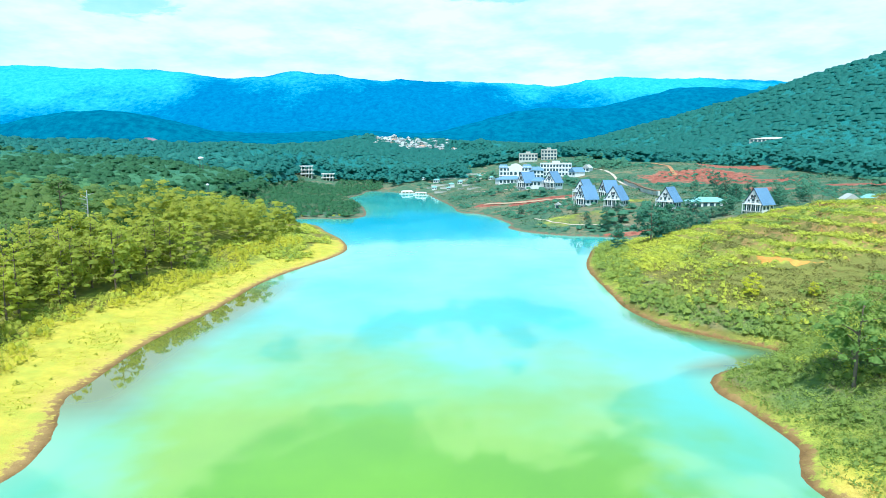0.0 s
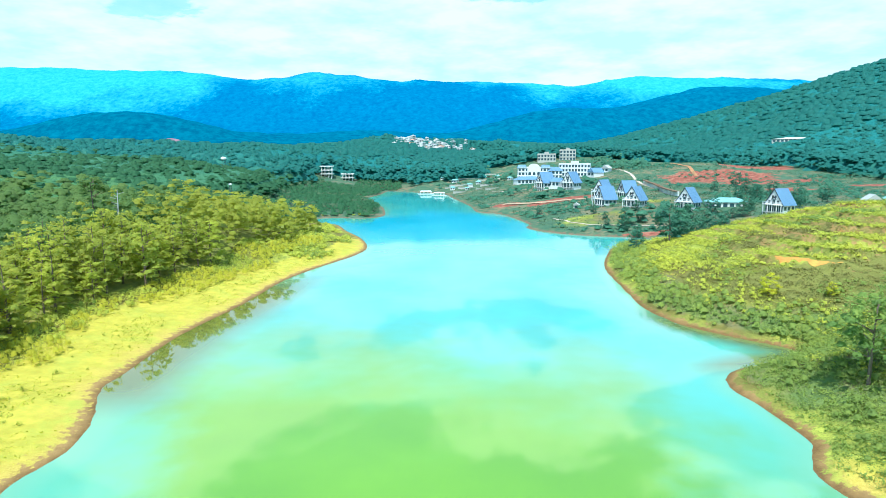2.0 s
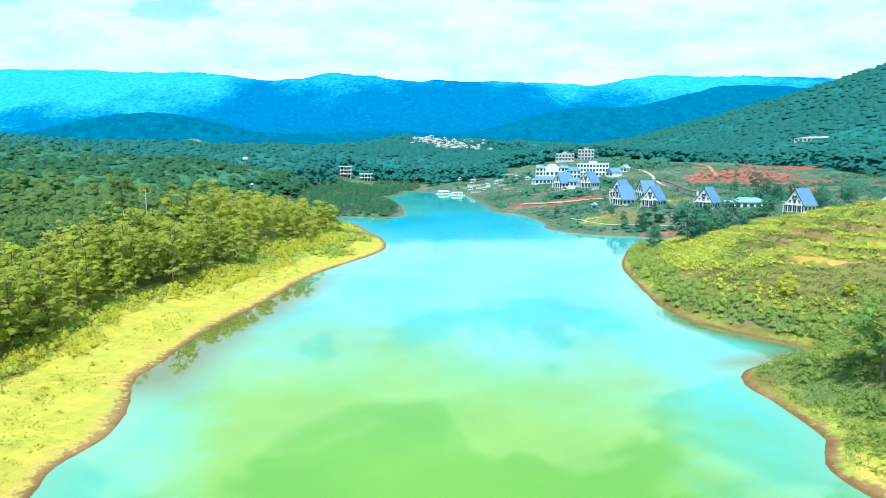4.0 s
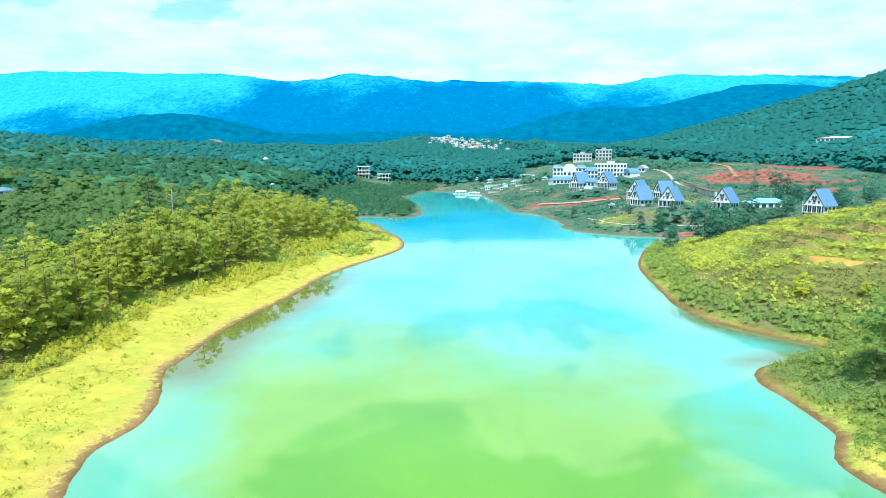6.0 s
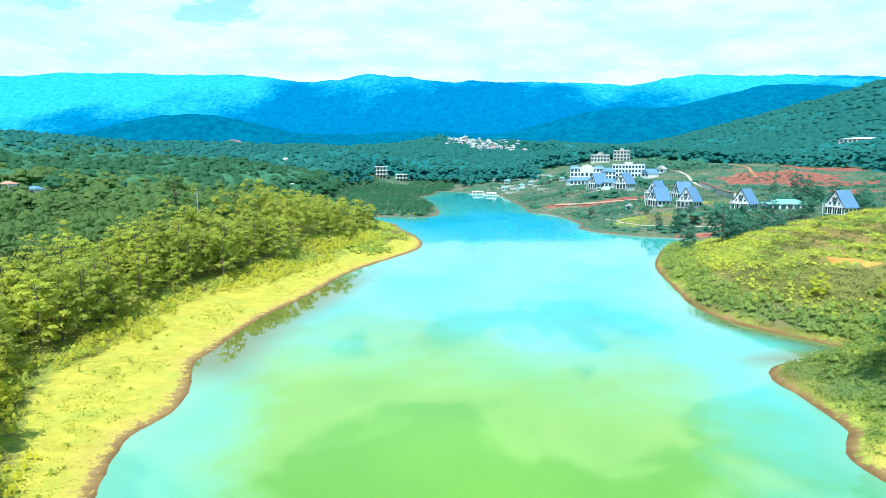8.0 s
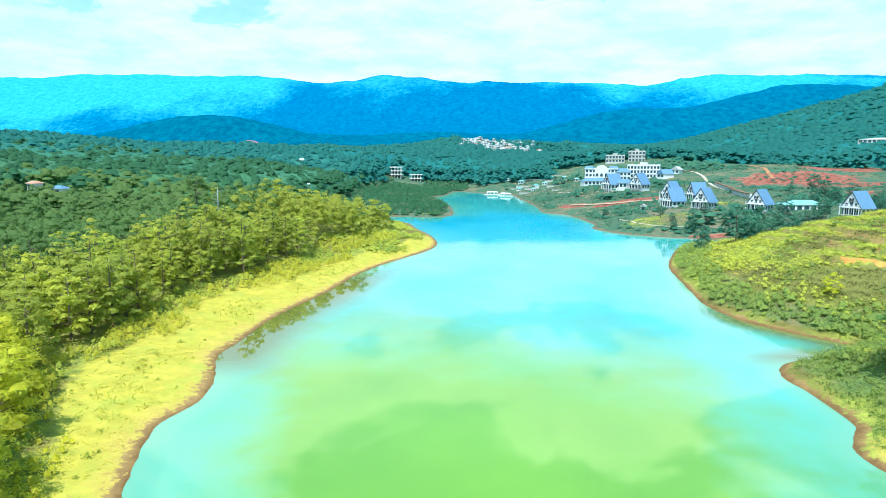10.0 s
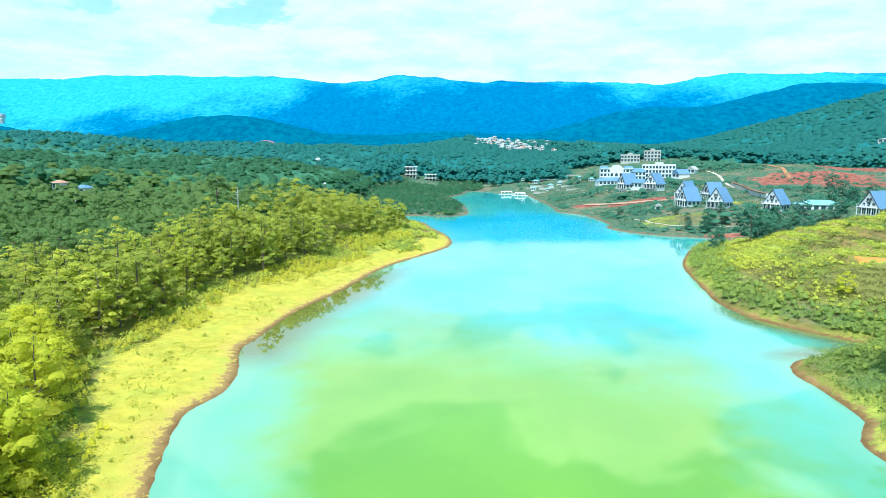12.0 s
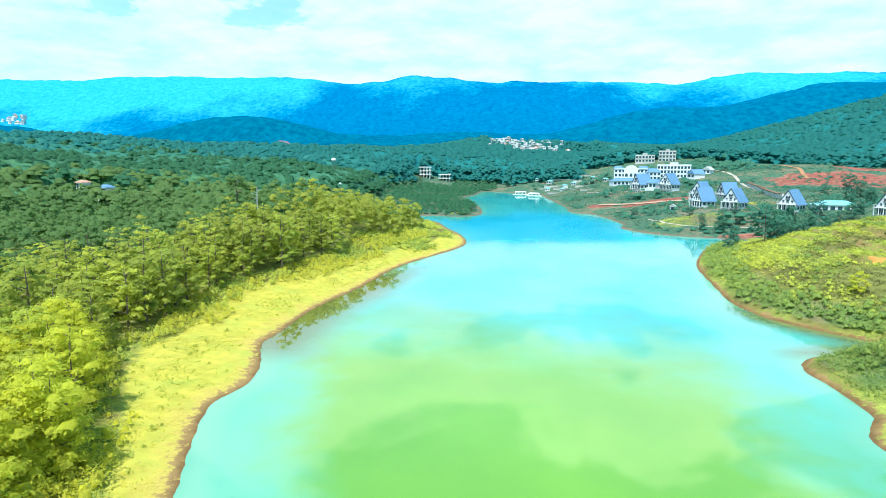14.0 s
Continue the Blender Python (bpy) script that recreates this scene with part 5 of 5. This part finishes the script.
for x, y, turn, length in ((36, 456, 8, 16), (44, 482, -6, 20), (58, 478, 4, 14), (40, 505, 10, 24), (62, 512, -12, 18), (50, 530, 5, 26), (30, 500, 20, 12), (72, 548, -8, 22), (48, 455, 60, 10), (56, 436, 12, 12)):
    garden_wall(x, y, turn, length)


def houseboat():
    """White floating pavilion moored at the far shore."""
    thing = new("houseboat")
    bm = bmesh.new()
    box(bm, (-8, -2.5, -0.3), (8, 2.5, 0.4))
    part("pontoon", bm, M_PALE, thing)
    bm = bmesh.new()
    vs = box(bm, (-6, -2.2, 2.6), (6, 2.2, 3.6))
    for v in vs[4:]:
        v.co.x, v.co.y = v.co.x * 0.8, v.co.y * 0.2
    part("roof", bm, M_WHITE, thing)
    for x in (-5.5, -2, 2, 5.5):
        for y in (-2, 2):
            bm = bmesh.new()
            box(bm, (x - 0.12, y - 0.12, 0.5), (x + 0.12, y + 0.12, 2.6))
            part("post", bm, M_WHITE, thing)
    return tagged(thing, "white floating pavilion moored at the shore", "houseboat", "houseboats")


boat = houseboat()
boat.matrix_basis = pose(8, 474, 0, 0, 0, 10) @ Matrix.Scale(0.75, 4)
copy_thing(boat, pose(18, 458, 0, 0, 0, -20)).matrix_basis = pose(18, 458, 0, 0, 0, -20) @ Matrix.Scale(0.7, 4)


def ribbon(name, label, category, points, width, material, lift=0.12):
    """A path draped over the ground along a bent line."""
    pts = np.array(points, float)
    seg = np.r_[0, np.cumsum(np.hypot(*np.diff(pts, axis=0).T))]
    s = np.arange(0, seg[-1], 1.5)
    c = np.stack([np.interp(s, seg, pts[:, 0]), np.interp(s, seg, pts[:, 1])], 1)
    t = np.gradient(c, axis=0)
    side = np.stack([-t[:, 1], t[:, 0]], 1) / np.linalg.norm(t, axis=1, keepdims=True)
    rows = c[:, None, :] + side[:, None, :] * np.linspace(-width / 2, width / 2, 4)[None, :, None]
    z = lie_of_land(rows[..., 0], rows[..., 1])[0]
    z = 0.5 * z + 0.5 * z.mean(1, keepdims=True) + lift
    v = np.concatenate([rows, z[..., None]], -1).reshape(-1, 3)
    k = np.arange((len(s) - 1) * 3)
    q = (k // 3) * 4 + k % 3
    return tagged(new(name, mesh_of(name, v, np.stack([q, q + 1, q + 5, q + 4], -1), material)), label, category, kind="structure")


ribbon("path", "pale concrete lakeside path", "path", [(60, 264), (61, 254), (62, 245), (68, 237), (92, 230), (104, 226)], 1.1, M_PATH)
ribbon("path", "tan earth track along the shore", "path", [(48, 332), (62, 326), (80, 320), (90, 312)], 7, M_TAN)
ribbon("path", "pale village road running down to the houses", "road", [(165, 500), (158, 440), (140, 350), (128, 295)], 2.2, M_PATH)
ribbon("path", "pale garden path at the lake head", "path", [(52, 420), (60, 400), (70, 398), (74, 385)], 1.8, M_PATH)
ribbon("path", "red earth road on the hillside", "road", [(168, 600), (178, 580), (186, 556), (200, 542), (216, 536)], 6, M_EARTH, 0.4)
ribbon("path", "brown footpath on the rough hillside", "path", [(196, 520), (190, 480), (200, 440), (192, 410)], 2.5, M_EARTH, 0.3)


def arcade():
    """Long roofed timber walk on posts."""
    thing = new("arcade")
    a, b = Vector((151, 398)), Vector((127, 292))
    n = 30
    bm = bmesh.new()
    for k in range(n):
        p, q = a.lerp(b, k / n), a.lerp(b, (k + 1) / n)
        z = (ground_z(*p) + ground_z(*q)) / 2 + 2.3
        at = pose((p.x + q.x) / 2, (p.y + q.y) / 2, z, 0, 0, math.degrees(math.atan2(q.y - p.y, q.x - p.x)))
        box(bm, (-(q - p).length / 2, -1.1, 0), ((q - p).length / 2, 1.1, 0.35), at)
    part("roof", bm, M_BROWN, thing)
    for k in range(n + 1):
        p = a.lerp(b, k / n)
        bm = bmesh.new()
        box(bm, (p.x - 0.4, p.y - 0.4, ground_z(*p) - 0.5), (p.x + 0.4, p.y + 0.4, ground_z(*p) + 2.3))
        part("post", bm, M_PALE, thing)
    return tagged(thing, "long brown roofed walk on pale posts", "arcade")


arcade()


def dead_pine(x, y, high, label):
    """Bare grey trunk with broken limbs."""
    bm = bmesh.new()
    rod(bm, (0, 0, -0.4), (0.3, 0.1, high), 0.24, 0.09)
    r = random.Random(int(x * 10))
    for k in range(9):
        z = high * (0.55 + 0.045 * k)
        a = r.uniform(0, 6.28)
        rod(bm, (0.2, 0.05, z), (0.2 + 1.6 * math.cos(a), 0.05 + 1.6 * math.sin(a), z + 0.5), 0.07, 0.02, 5)
    thing = part("dead_tree", bm, M_CONCRETE)
    thing.matrix_world = pose(x, y, ground_z(x, y))
    return tagged(thing, label, "tree")


dead_pine(-71, 156, 12.5, "bare grey dead pine among green pines")
umbrella = pine_tree("pine_tree", 81, 17.5, 4.2, M_SHADY, 26, 26, 0.34, 0.74, "tall dark umbrella pine with a bare trunk among lower pines")
umbrella.matrix_world = pose(-77, 157, ground_z(-77, 157), 0, 0, 20)
rusty = pine_tree("small_tree", 82, 5.6, 2.2, M_RUST, 22, 30, 0.2, 0.12, "small tree with rusty orange young leaves")
rusty.matrix_world = pose(-62, 69, ground_z(-62, 69))


def tank(x, y, up, size):
    """White domed tank on a stand."""
    thing = new("water_tank")
    bm = bmesh.new()
    bmesh.ops.create_uvsphere(bm, u_segments=16, v_segments=8, radius=size, matrix=Matrix.Translation((0, 0, up)) @ Matrix.Diagonal((1.25, 1.25, 0.8, 1)))
    part("drum", bm, M_WHITE, thing)
    for sx in (-0.6 * size, 0.6 * size):
        for sy in (-0.6 * size, 0.6 * size):
            bm = bmesh.new()
            rod(bm, (sx * 1.3, sy * 1.3, -1), (sx, sy, up - 0.6), 0.1, 0.08)
            part("leg", bm, M_TRIM, thing)
    thing.matrix_world = pose(x, y, ground_z(x, y))
    return tagged(thing, "white water tank on legs above the trees", "water tank")


tank(-115, 377, 28 - ground_z(-115, 377), 1.3)
tank(-95, 322, 15 - ground_z(-95, 322), 0.7)
put(block("house", "cream house with terracotta roof among the pines", "house", 4, 3.5, 1, 2, M_PALE, M_TILE, "hip"), -172, 220, 20, 16.5 - ground_z(-172, 220))
put(block("house", "pale house with blue roof among the pines", "house", 6, 4, 1, 2, M_PALE, M_ROOF, "hip"), -163, 221, 20, 14.5 - ground_z(-163, 221))


def clearing(x, y, w, deep):
    """Bare pinkish earth laid open on a far wooded slope, haze mixed into its colour."""
    us, vs = np.meshgrid(np.linspace(-1, 1, 25), np.linspace(-1, 1, 13))
    gx, gy = x + us * w * (1 - 0.25 * np.abs(vs)), y + vs * deep
    z = ridge_height(gx, gy)[0] + 1.5 - 9 * np.clip(us ** 2 + vs ** 2 + 0.5 * rough_noise(gx, gy, 30, 2) - 0.6, 0, 2)
    k = np.arange(24 * 12)
    q = (k // 24) * 25 + k % 24
    me = mesh_of("bare_earth", np.stack([gx, gy, z], -1).reshape(-1, 3), np.stack([q, q + 1, q + 26, q + 25], -1), M_PINK, smooth=True)
    tagged(new("bare_earth", me), "bare pinkish earth on a far wooded slope, haze in its colour", "bare ground", kind="structure")


clearing(-477, 1224, 24, 15)
